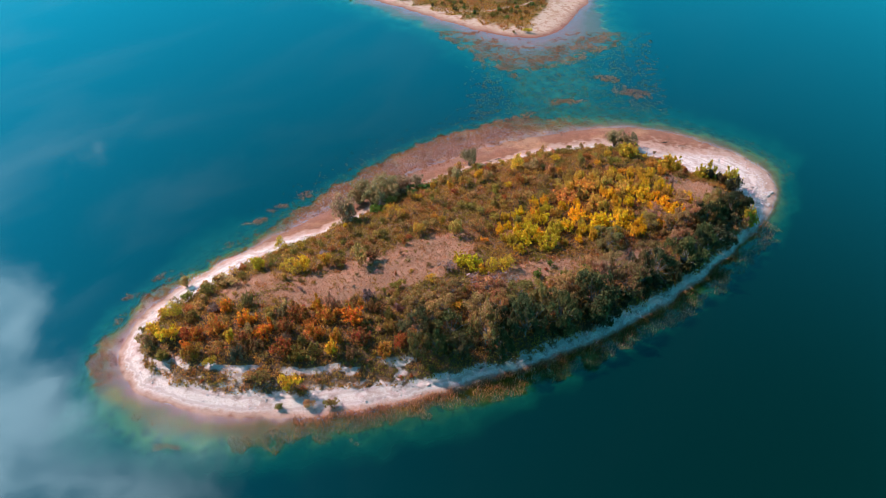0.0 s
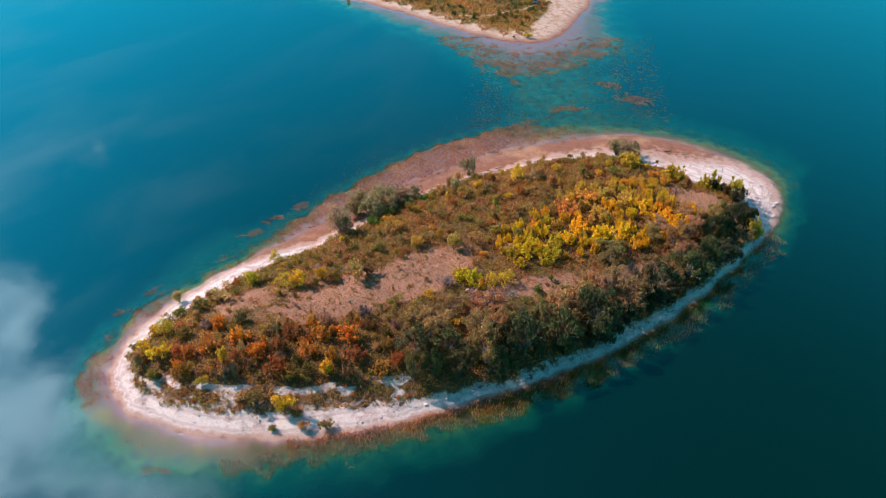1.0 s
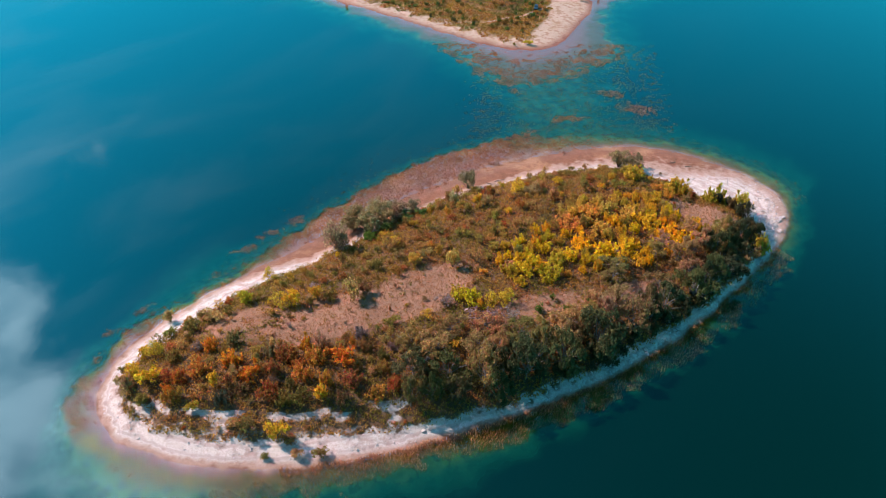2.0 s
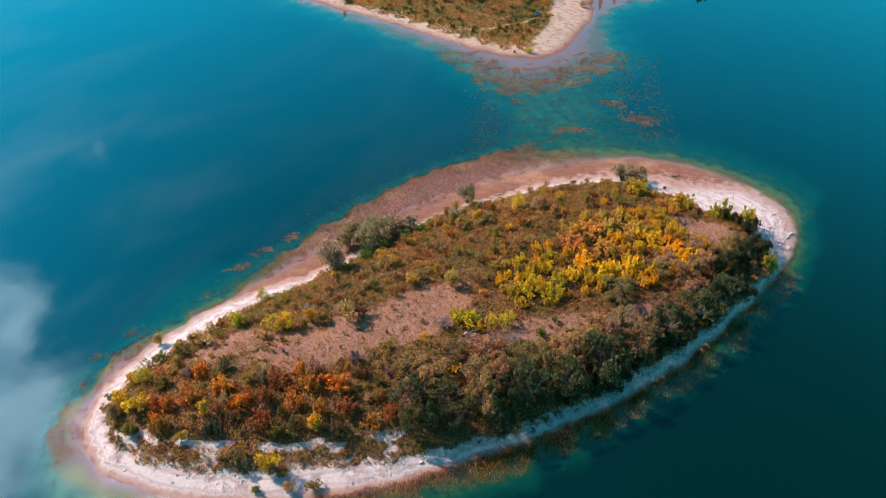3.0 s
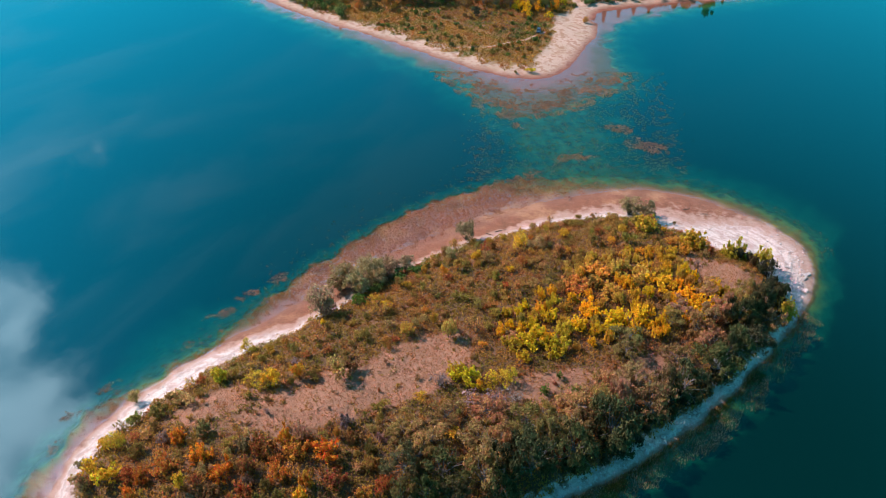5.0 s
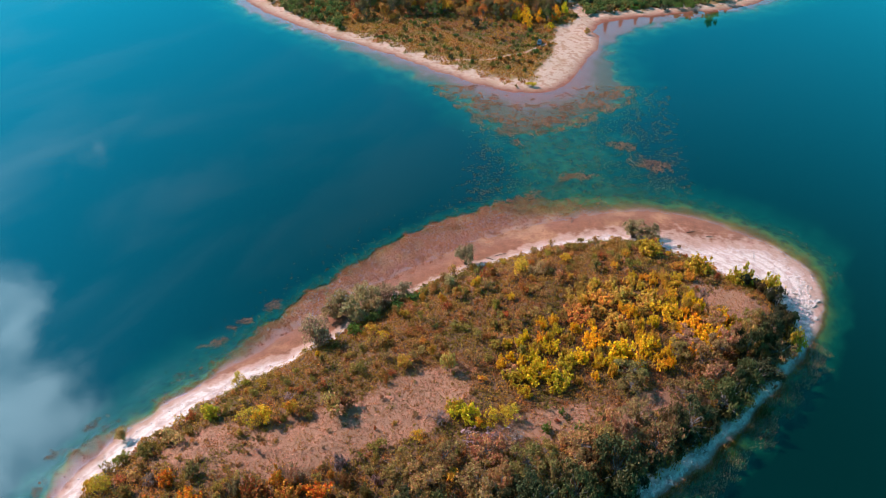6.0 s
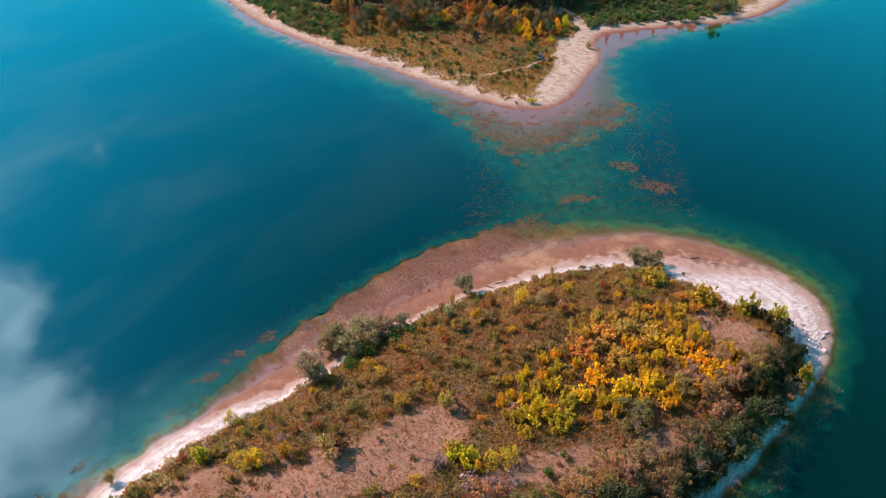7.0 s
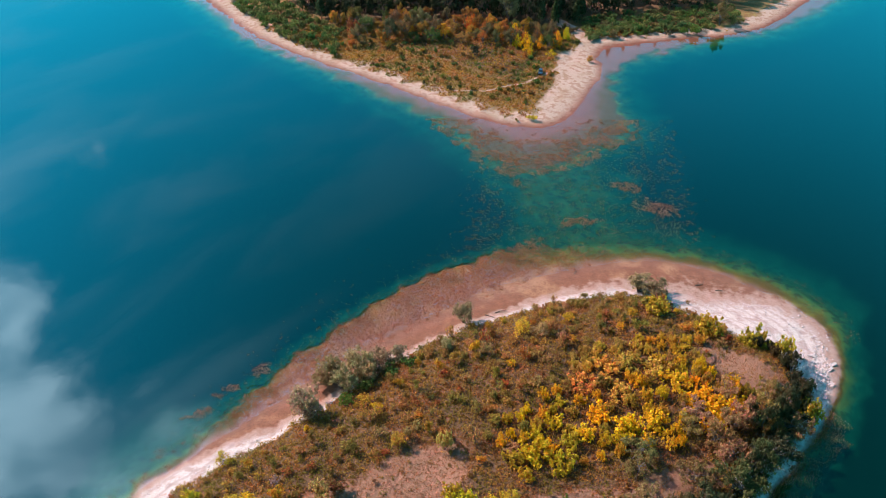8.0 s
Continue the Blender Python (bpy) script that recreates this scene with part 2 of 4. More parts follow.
def stone_material():
    m, t, out = material("pale_limestone")
    geo = t.nodes.new("ShaderNodeNewGeometry")
    g = grain(t, t.nodes.new("ShaderNodeTexCoord").outputs["Object"], 4.0, 5.0)
    c = mixed(t, g, (0.28, 0.23, 0.205), (0.60, 0.53, 0.475))
    c = mixed(t, calc(t, "MULTIPLY", geo.outputs["Random Per Island"], 0.5), c, (0.42, 0.34, 0.29))
    surface(t, out, c, 0.9, bumped(t, g, 0.5, 0.05))
    return m


def plain_material(name, colour, rough=0.5, metal=0.0):
    m, t, out = material(name)
    g = grain(t, t.nodes.new("ShaderNodeTexCoord").outputs["Object"], 6.0, 4.0)
    surface(t, out, mixed(t, g, tuple(v * 0.75 for v in colour), tuple(min(1, v * 1.2) for v in colour)), rough, None, metal, 0.5)
    return m


LEAVES, GROUND, WATER, STONE = leaf_material(), ground_material(), water_material(), stone_material()
BARK, PALE_BARK = bark_material("grey_brown_bark", (0.10, 0.075, 0.055)), bark_material("bleached_bark", (0.48, 0.44, 0.40))
GREY_BARK = bark_material("lichened_grey_bark", (0.15, 0.135, 0.12))
DRY = cover_material("dry_grass", ((0.44, 0.22, 0.10), (0.38, 0.20, 0.12), (0.40, 0.175, 0.06)), 6.0, 0.4, 0.8)
BRUSH = cover_material("autumn_brush", ((0.385, 0.21, 0.045), (0.22, 0.165, 0.032), (0.355, 0.15, 0.045)), 12.0, 0.5, 0.9)
REED = cover_material("reed_straw", ((0.46, 0.195, 0.09), (0.35, 0.145, 0.07), (0.48, 0.235, 0.12)), 9.0, 0.5)
WEED = cover_material("water_weed", ((0.47, 0.185, 0.095), (0.33, 0.135, 0.075), (0.50, 0.215, 0.115)), 7.0, 0.3, 0.55)
TUFT_WEED = cover_material("tufted_weed", ((0.20, 0.11, 0.055), (0.13, 0.10, 0.045), (0.27, 0.125, 0.065)), 8.0, 0.3, 0.6)
MEADOW = cover_material("meadow_brush", ((0.40, 0.21, 0.04), (0.13, 0.155, 0.035), (0.38, 0.16, 0.045)), 13.0, 0.4, 0.9)

# ---- the lie of the land: island, spit of the far shore, lake bed ----
IC, IA, IB, ITURN = (14.9, 163.4), 85.1, 45.3, radians(32.2)
# outlines of the island in harmonics of the angle round its middle: water's edge, edge of the scrub, edge of the shallows
EDGE = (1.0045, 0.0025, -0.0016, 0.0972, 0.0103, -0.0328, 0.0138, -0.0049, -0.0206, -0.0071, -0.0044, -0.0071, -0.0104)
SCRUB = (0.8608, -0.0578, -0.0775, 0.072, -0.0192, -0.0634, 0.0041, 0.0023, -0.0256, -0.022, 0.0138, -0.0104, -0.0039)
SHELF = (1.1218, 0.0159, 0.0364, 0.0399, 0.0448, -0.0567, -0.0209, 0.0085, -0.0266, 0.0086, -0.0063, -0.0075, 0.0037)


def ring(coefs, n=160):
    a = np.linspace(0, 2 * np.pi, n, endpoint=False)
    r = np.full(n, coefs[0])
    for k in range(1, 7):
        r = r + coefs[2 * k - 1] * np.cos(k * a) + coefs[2 * k] * np.sin(k * a)
    u, v = IA * r * np.cos(a), IB * r * np.sin(a)
    c, s = math.cos(ITURN), math.sin(ITURN)
    return np.stack([IC[0] + u * c - v * s, IC[1] + u * s + v * c], 1)


def rounded(points, steps=6):
    """A smooth open line through a few corners."""
    p = np.array(points, float)
    q = np.vstack([2 * p[0] - p[1], p, 2 * p[-1] - p[-2]])
    out = []
    for i in range(1, len(q) - 2):
        for t in np.arange(steps) / steps:
            out.append(0.5 * (2 * q[i] + (q[i + 1] - q[i - 1]) * t + (2 * q[i - 1] - 5 * q[i] + 4 * q[i + 1] - q[i + 2]) * t**2
                              + (3 * q[i] - q[i - 1] - 3 * q[i + 1] + q[i + 2]) * t**3))
    return np.array(out + [p[-1]])


# the far shore, from west to east round its point, closed far behind
SPIT = np.vstack([[(-900, 1500)], rounded([(-330, 640), (-170, 500), (-115, 436), (-87, 397), (-56, 367), (-22, 342), (11, 316), (31, 307), (45, 312),
                                           (58, 336), (67, 356), (66, 369), (74, 382), (106, 391), (143, 402), (182, 443), (260, 540), (420, 660)]), [(900, 1500)]])
SPIT_SHELF = np.vstack([[(-900, 1480)], rounded([(-330, 622), (-170, 485), (-113, 424), (-88, 389), (-59, 364), (-22, 332), (3, 309), (14, 291), (24, 279), (36, 279),
                                                 (51, 290), (66, 305), (67, 332), (73, 358), (95, 376), (125, 391), (152, 402), (195, 440), (270, 520), (440, 640)]), [(900, 1480)]])
RINGS = [ring(EDGE), ring(SCRUB), ring(SHELF)]


def inside_by(px, py, loop):
    """Metres by which points lie inside a closed line (minus: outside)."""
    a, b = loop, np.roll(loop, -1, 0)
    best, odd = np.full(len(px), 1e12), np.zeros(len(px), bool)
    for (ax, ay), (bx, by) in zip(a, b):
        dx, dy = bx - ax, by - ay
        t = np.clip(((px - ax) * dx + (py - ay) * dy) / (dx * dx + dy * dy + 1e-9), 0, 1)
        np.minimum(best, (px - ax - t * dx) ** 2 + (py - ay - t * dy) ** 2, out=best)
        cross = (ay > py) != (by > py)
        odd ^= cross & (px < ax + dx * (py - ay) / (dy if abs(dy) > 1e-9 else 1e-9))
    return np.where(odd, 1, -1) * np.sqrt(best)


def waves(x, y, size, seed):
    """Cheap smooth noise from crossed sines, about -1 to 1."""
    r = np.random.RandomState(seed)
    out = np.zeros_like(x)
    for k in range(5):
        a, f, p = r.uniform(0, 6.28), r.uniform(0.6, 1.6) * 6.28 / size, r.uniform(0, 6.28)
        out += np.sin((x * math.cos(a) + y * math.sin(a)) * f + p + 1.5 * np.sin((x * math.sin(a) - y * math.cos(a)) * f * 0.7 + 2 * p))
    return out / 3.2


def along(x, y):
    return (x - IC[0]) * math.cos(ITURN) + (y - IC[1]) * math.sin(ITURN)


def across(x, y):
    """Metres from the island's long axis, towards the far shore."""
    return -(x - IC[0]) * math.sin(ITURN) + (y - IC[1]) * math.cos(ITURN)


def land(x, y):
    """Height, and how far inside the island's edge, its scrub, its shelf and the far shore each point lies."""
    x, y = np.asarray(x, float), np.asarray(y, float)
    here, there = (np.abs(x - 12) < 125) & (np.abs(y - 163) < 110), y > 205
    e, v, s, p, q = (np.full(len(x), -80.0) for _ in range(5))
    for some, loop in zip((e, v, s), RINGS):
        some[here] = inside_by(x[here], y[here], loop)
    p[there], q[there] = inside_by(x[there], y[there], SPIT), inside_by(x[there], y[there], SPIT_SHELF)
    tip = np.clip((-72 - along(x, y)) / 12, 0, 1) * np.clip((across(x, y) + 6) / 12, 0, 1)
    wob = waves(x, y, 11, 3) * 0.8 + waves(x, y, 4, 4) * 0.35
    north = np.clip((across(x, y) + 6) / 14, 0, 1) * np.clip((along(x, y) + 56) / 24, 0, 1) * np.clip((60 - along(x, y)) / 26, 0, 1)
    s = s + 2.2 * tip + 2.5 * north
    north = np.maximum(north, 0.72 * tip)
    e, v, s = e + wob * 0.5, v + wob * 0.8, s + wob * 1.3 + 0.8 * waves(x, y, 8, 14)
    dome = 1.2 + 4.4 * (1 - np.exp(-np.maximum(v, 0) / 8.5)) + 0.3 * waves(x, y, 22, 6)
    beach = 0.03 + 1.17 * np.clip(e / np.maximum(e - v, 0.1), 0, 1) ** 1.15 + 0.06 * waves(x, y, 5, 8) * np.clip(e / 3, 0, 1)
    south = np.clip((-14 - across(x, y)) / 10, 0, 1)
    bank = south * np.clip((along(x, y) + 25) / 30, 0, 1)
    shelf = 0.03 - (0.85 - 0.65 * north + 1.3 * bank) * np.clip(-e / np.maximum(s - e, 0.1), 0, 1)
    deep = np.maximum(-0.82 + 0.65 * north - 1.3 * bank + (0.32 + 0.9 * north + (0.2 + 0.6 * np.clip((along(x, y) + 40) / 30, 0, 1)) * south) * s, -9.0)
    isl = np.where(v > 0, dome, np.where(e > 0, beach, np.where(s > 0, shelf, deep)))
    p, q = p + wob * 0.7, q + wob * 1.5 + 2.0 * waves(x, y, 15, 15)
    rise = 0.03 + 1.5 * (1 - np.exp(-np.maximum(p, 0) / 16)) + 0.02 * np.maximum(p - 12, 0) + 26 / (1 + np.exp(-(p - 190) / 45)) * (p > 30) + 0.15 * waves(x, y, 14, 9) * np.clip(p / 8, 0, 1)
    bay = np.clip((x - 66) / 8, 0, 1) + np.clip((-50 - x) / 10, 0, 1)
    pen = np.where(p > 0, rise, np.where(q > 0, 0.03 - (0.42 - 0.26 * bay) * np.clip(-p / np.maximum(q - p, 0.1), 0, 1), np.maximum(-0.4 + 0.28 * q, -9.0)))
    # the drowned neck between the two
    t = np.clip((y - 222) / 75, 0, 1)
    off = np.abs(x - (44 - 8 * t)) / (24 - 5 * np.sin(t * 3.14))
    neck = -1.5 - 0.4 * waves(x, y, 9, 12) - 4.5 * np.maximum(off + 0.25 * waves(x, y, 26, 13) - 0.55, 0) ** 1.2 - 0.25 * np.maximum(np.abs(y - 258) - 55, 0)
    return np.maximum(np.maximum(isl, pen), np.maximum(neck, -9.0)), e, v, s, p, q


def height_at(x, y):
    return float(land(np.array([x]), np.array([y]))[0][0])

# ---- ground and water ----
def steps(*spans):
    out = [spans[0][0]]
    for a, b, d in spans:
        n = max(1, round((b - a) / d))
        out += list(np.linspace(a, b, n + 1)[1:])
    return np.array(out)


GX = steps((-4200, -1000, 800), (-1000, -260, 60), (-260, -96, 4), (-96, 118, 1.0), (118, 260, 4), (260, 1000, 60), (1000, 4200, 800))
GY = steps((-4200, -600, 900), (-600, 40, 60), (40, 92, 4), (92, 240, 1.0), (240, 300, 1.5), (300, 400, 1.2), (400, 520, 4), (520, 1000, 30), (1000, 4200, 800))
MX, MY = (a.ravel() for a in np.meshgrid(GX, GY))
HZ, D_EDGE, D_SCRUB, D_SHELF, D_SPIT, D_SPIT_SHELF = land(MX, MY)


def clearing_at(x, y):
    """1 in the dry glade and along the thin-grown strip behind the oaks."""
    def blob(cx, cy, a, b, turn):
        c, s = math.cos(radians(turn)), math.sin(radians(turn))
        u, v = (x - cx) * c + (y - cy) * s, -(x - cx) * s + (y - cy) * c
        return np.exp(-((u / a) ** 2 + (v / b) ** 2) ** 2)
    return np.clip(blob(-20, 141.5, 25, 8.0, 23) + 0.85 * blob(-2, 152, 13, 8.5, 48) + blob(22, 144, 16, 4.5, 18) + blob(71, 182, 13, 6, -35) + blob(46, 150, 14, 4, 30) + blob(-46, 139, 9, 4, 30), 0, 1)


def chalk_at(x, y, scrub):
    """1 on the bare white ledge above the southern beach."""
    on = np.clip((125 - y) / 6, 0, 1) * np.clip((2 - x) / 8, 0, 1)
    return on * np.exp(-(((scrub - 3.0) / 2.6) ** 4)) * np.clip(0.42 + 0.7 * waves(x, y, 9, 21) + 0.5 * np.sin(scrub * 1.9 + 2 * waves(x, y, 16, 22)), 0, 1)


def dry_at(x, y, edge, scrub):
    """Above 0 on dry gravel, below on the wet mud that lies bare along the north."""
    return np.clip(edge / np.maximum(edge - scrub, 1.0), -1, 1) - 0.06 - (0.70 - 0.10 * np.clip((along(x, y) - 14) / 26, 0, 1)) * np.clip((across(x, y) + 2) / 12, 0, 1) * np.clip((along(x, y) + 60) / 26, 0, 1) * np.clip((98 - along(x, y)) / 30, 0, 1)


def bare_at(x, y):
    """1 on the trodden sand of the point and the wheel track."""
    def near(points, width):
        best = np.full(len(x), 1e9)
        for (ax, ay), (bx, by) in zip(points, points[1:]):
            dx, dy = bx - ax, by - ay
            t = np.clip(((x - ax) * dx + (y - ay) * dy) / (dx * dx + dy * dy), 0, 1)
            best = np.minimum(best, np.hypot(x - ax - t * dx, y - ay - t * dy))
        return np.exp(-((best / width) ** 2))
    return np.maximum(near([(44, 318), (54, 340), (58, 366)], 9.5), np.maximum(0.66 * near([(56, 366), (46, 352), (34, 340), (18, 333), (6, 334)], 1.0), near([(58, 366), (66, 384), (60, 398), (40, 420)], 4)))


def grid_mesh(name, zs, keep, mat, layers):
    nx, ny = len(GX), len(GY)
    i = np.arange(nx * ny).reshape(ny, nx)
    quads = np.stack([i[:-1, :-1], i[:-1, 1:], i[1:, 1:], i[1:, :-1]], -1).reshape(-1, 4)
    quads = quads[keep[quads].any(1)]
    used = np.unique(quads)
    index = np.zeros(nx * ny, int)
    index[used] = np.arange(len(used))
    me = bpy.data.meshes.new(name)
    me.from_pydata(np.stack([MX, MY, zs], 1)[used].tolist(), [], index[quads].tolist())
    for key, values in layers.items():
        me.attributes.new(key, "FLOAT", "POINT").data.foreach_set("value", values[used].astype(np.float32))
    me.shade_smooth()
    me.materials.append(mat)
    return new(name, me)


LAYERS = dict(edge_in=np.clip(D_EDGE, -60, 60), scrub_in=np.clip(D_SCRUB, -60, 60), shore_in=np.clip(D_SPIT, -60, 60), height=np.clip(HZ, -9, 9),
              far=(D_SPIT > D_EDGE) * 1.0, bare=bare_at(MX, MY), clearing=clearing_at(MX, MY), chalk=chalk_at(MX, MY, D_SCRUB),
              dry=dry_at(MX, MY, D_EDGE, D_SCRUB))
tagged(grid_mesh("ground", HZ, np.ones(len(MX), bool), GROUND, LAYERS), "pale gravel beach, red-brown mud and dry autumn soil of lake shore", "ground", kind="structure")
tagged(grid_mesh("water", 0 * HZ, HZ < 0.25, WATER, dict(depth=np.clip(-HZ, 0, 9))), "calm teal lake water, clear and brownish over the shallows", "water", kind="structure")

# ---- plants ----
def part(name, me, mat, parent=None, label=""):
    ob = new(name, me)
    if mat and not me.materials:
        me.materials.append(mat)
    if parent:
        ob.parent = parent
    return tagged(ob, label)


def mesh_of(name, verts, faces):
    me = bpy.data.meshes.new(name)
    me.from_pydata(np.asarray(verts).tolist(), [], np.asarray(faces).tolist() if not isinstance(faces, list) else faces)
    return me


def sprays(rng, at, out, size, long=1.9, droop=0.0, rise=0.6):
    """Diamond-shaped leaf sprays at the given points, turned at random but mostly facing outwards."""
    n = len(at)
    nrm = out + rng.normal(0, 0.8, (n, 3)) + (0, 0, 0.3)
    nrm /= np.linalg.norm(nrm, axis=1)[:, None] + 1e-9
    t = np.cross(nrm, rng.normal(0, 1, (n, 3)))
    t[:, 2] += np.where(t[:, 2] > 0, 1, -1) * rise - droop
    t /= np.linalg.norm(t, axis=1)[:, None] + 1e-9
    b = np.cross(nrm, t)
    s = (size * rng.uniform(0.6, 1.4, n))[:, None]
    lift = nrm * s * 0.18
    v = np.stack([at - t * s * long * 0.5, at + b * s * 0.5 + lift, at + t * s * long * 0.5, at - b * s * 0.5 + lift], 1).reshape(-1, 3)
    return v, np.arange(4 * n).reshape(n, 4)


def crown_mesh(rng, lobes, count, size, droop=0.0, hollow=0.55, tufts=9, tall=1.5):
    """A ragged crown: lobes (x, y, z, radius, flatness) carry upright tufts, and the tufts small leaf sprays."""
    lobes = np.array(lobes, float)
    share = lobes[:, 3] ** 2 / (lobes[:, 3] ** 2).sum()
    n = max(8, len(lobes) * tufts)
    pick = rng.choice(len(lobes), n, p=share)
    d = rng.normal(0, 1, (n, 3))
    d[:, 2] = np.abs(d[:, 2]) * rng.choice((1, 1, 1, -0.7), n)
    d /= np.linalg.norm(d, axis=1)[:, None]
    r = lobes[pick, 3] * (hollow + (1.05 - hollow) * rng.uniform(0, 1, n) ** 0.6)
    core = lobes[pick, :3] + d * r[:, None] * np.stack([np.ones(n), np.ones(n), lobes[pick, 4]], 1)
    reach = lobes[pick, 3] * rng.uniform(0.18, 0.5, n)
    own = rng.choice(n, count, p=reach ** 1.5 / (reach ** 1.5).sum())
    off = rng.normal(0, 0.5, (count, 3)) * (1, 1, tall)
    at = core[own] + off * reach[own, None]
    at[:, 2] = np.maximum(at[:, 2], 0.05)
    v, f = sprays(rng, at, off + d[own] * 0.5, size, droop=droop, rise=0.9)
    return mesh_of("crown", v, f)


def limb_mesh(rng, branches, sides=5):
    """Tapered, slightly crooked limbs from (foot, tip, foot radius, tip radius)."""
    verts, faces = [], []
    for foot, tip, r0, r1 in branches:
        foot, tip = np.array(foot, float), np.array(tip, float)
        axis = (tip - foot) / (np.linalg.norm(tip - foot) + 1e-9)
        side = np.cross(axis, (0.3, 0.9, 0.1))
        side /= np.linalg.norm(side)
        other = np.cross(axis, side)
        base, rings = len(verts), 3
        for k in range(rings):
            q = k / (rings - 1)
            mid = foot + (tip - foot) * q + (side * rng.normal() + other * rng.normal()) * 0.05 * np.linalg.norm(tip - foot) * math.sin(q * 3.14)
            for j in range(sides):
                a = 6.2832 * j / sides
                verts.append(mid + (side * math.cos(a) + other * math.sin(a)) * (r0 + (r1 - r0) * q))
        for k in range(rings - 1):
            for j in range(sides):
                a, b = base + k * sides + j, base + k * sides + (j + 1) % sides
                faces.append([a, b, b + sides, a + sides])
        faces.append([base + (rings - 1) * sides + j for j in range(sides)])
    me = mesh_of("trunk", verts, faces)
    me.shade_smooth()
    return me


PATTERN_HOME = (0.0, -900.0, -40.0)


def oak_parts(rng, h=9.0, w=9.0, count=2000, size=0.33, sparse=0.55):
    lobes, limbs = [], [((0, 0, -0.4), (rng.normal(0, 0.2), rng.normal(0, 0.2), h * 0.4), 0.02 * h, 0.012 * h)]
    n = rng.randint(24, 31)
    for k in range(n):
        a, q = k * 2.4 + rng.uniform(-0.5, 0.5), rng.uniform(0.0, 1.0)
        z = h * (0.24 + 0.62 * q)
        reach = w * 0.5 * (0.2 + 0.68 * math.sin(3.14 * (0.2 + 0.7 * q))) * rng.uniform(0.35, 1.2)
        c = np.array((reach * math.cos(a), reach * math.sin(a), z))
        foot = np.array((0, 0, h * rng.uniform(0.12, 0.38)))
        lobes.append((*c, w * rng.uniform(0.06, 0.15), rng.uniform(0.8, 1.3)))
        limbs.append((foot, foot + (c - foot) * rng.uniform(0.9, 1.3), 0.009 * h, 0.0025 * h))
    lobes.append((0, 0, h * 0.88, w * 0.12, 1.0))
    return limb_mesh(rng, limbs, 4), crown_mesh(rng, lobes, count, size, hollow=sparse * 0.5)


def thicket_parts(rng, h=4.0, w=6.0, count=950, size=0.2, stems=17):
    """A many-stemmed bush of upright leafy shoots, tallest in the middle."""
    lobes, limbs = [], []
    for k in range(stems):
        a, q = k * 2.4 + rng.uniform(-0.5, 0.5), math.sqrt((k + 0.3) / stems)
        x, y = w * 0.44 * q * math.cos(a) + rng.normal(0, 0.2), w * 0.44 * q * math.sin(a) + rng.normal(0, 0.2)
        top = h * (1 - 0.45 * q ** 2) * rng.uniform(0.7, 1.08)
        limbs.append(((x * 0.4, y * 0.4, -0.2), (x, y, top * 0.92), 0.035, 0.01))
        for step_up in np.arange(0.3, 0.95, 0.55 / max(1.0, top * 0.8)):
            lobes.append((x * (0.6 + 0.4 * step_up), y * (0.6 + 0.4 * step_up), top * step_up, w * 0.075 * rng.uniform(0.7, 1.5) * (1.25 - 0.55 * step_up), 1.3))
    return limb_mesh(rng, limbs, 3), crown_mesh(rng, lobes, count, size, hollow=0.25, tufts=3, tall=1.8)


def upright_parts(rng, h=7.0, w=5.5, count=1300, size=0.3):
    lobes, limbs = [], [((0, 0, -0.3), (0, 0, h * 0.8), 0.016 * h, 0.006 * h)]
    for k in range(13):
        q = k / 12
        a, z = k * 2.4 + rng.uniform(-0.4, 0.4), h * (0.12 + 0.76 * q)
        reach = w * 0.34 * (1 - 0.75 * q) * rng.uniform(0.6, 1.2)
        c = (reach * math.cos(a), reach * math.sin(a), z)
        lobes.append((*c, w * (0.25 - 0.11 * q) * rng.uniform(0.8, 1.15), 1.1))
        limbs.append(((0, 0, max(0.3, z - 0.14 * h)), c, 0.008 * h, 0.003 * h))
    return limb_mesh(rng, limbs), crown_mesh(rng, lobes, count, size)


def shrub_parts(rng, h=3.0, w=3.6, count=600, size=0.26, hollow=0.3):
    lobes, limbs = [], []
    for k in range(rng.randint(6, 10)):
        a, r = k * 2.4 + rng.uniform(-0.6, 0.6), w * 0.33 * rng.uniform(0.1, 1.0)
        c = (r * math.cos(a), r * math.sin(a), h * rng.uniform(0.3, 0.78))
        lobes.append((*c, w * rng.uniform(0.15, 0.24), rng.uniform(0.8, 1.2)))
        limbs.append(((rng.normal(0, 0.08), rng.normal(0, 0.08), -0.2), c, 0.014 * h, 0.005 * h))
    return limb_mesh(rng, limbs, 4), crown_mesh(rng, lobes, count, size, hollow=hollow)


def willow_parts(rng, h=6.5, w=7.0, count=2600, size=0.24):
    lobes, limbs = [], []
    for k in range(12):
        a, r = k * 2.4 + rng.uniform(-0.4, 0.4), w * 0.36 * rng.uniform(0.15, 1.0)
        c = (r * math.cos(a), r * math.sin(a), h * rng.uniform(0.28, 0.82))
        lobes.append((*c, w * rng.uniform(0.12, 0.2), rng.uniform(1.1, 1.6)))
        limbs.append(((rng.normal(0, 0.15), rng.normal(0, 0.15), -0.3), c, 0.014 * h, 0.004 * h))
    return limb_mesh(rng, limbs), crown_mesh(rng, lobes, count, size, droop=0.8, hollow=0.4)


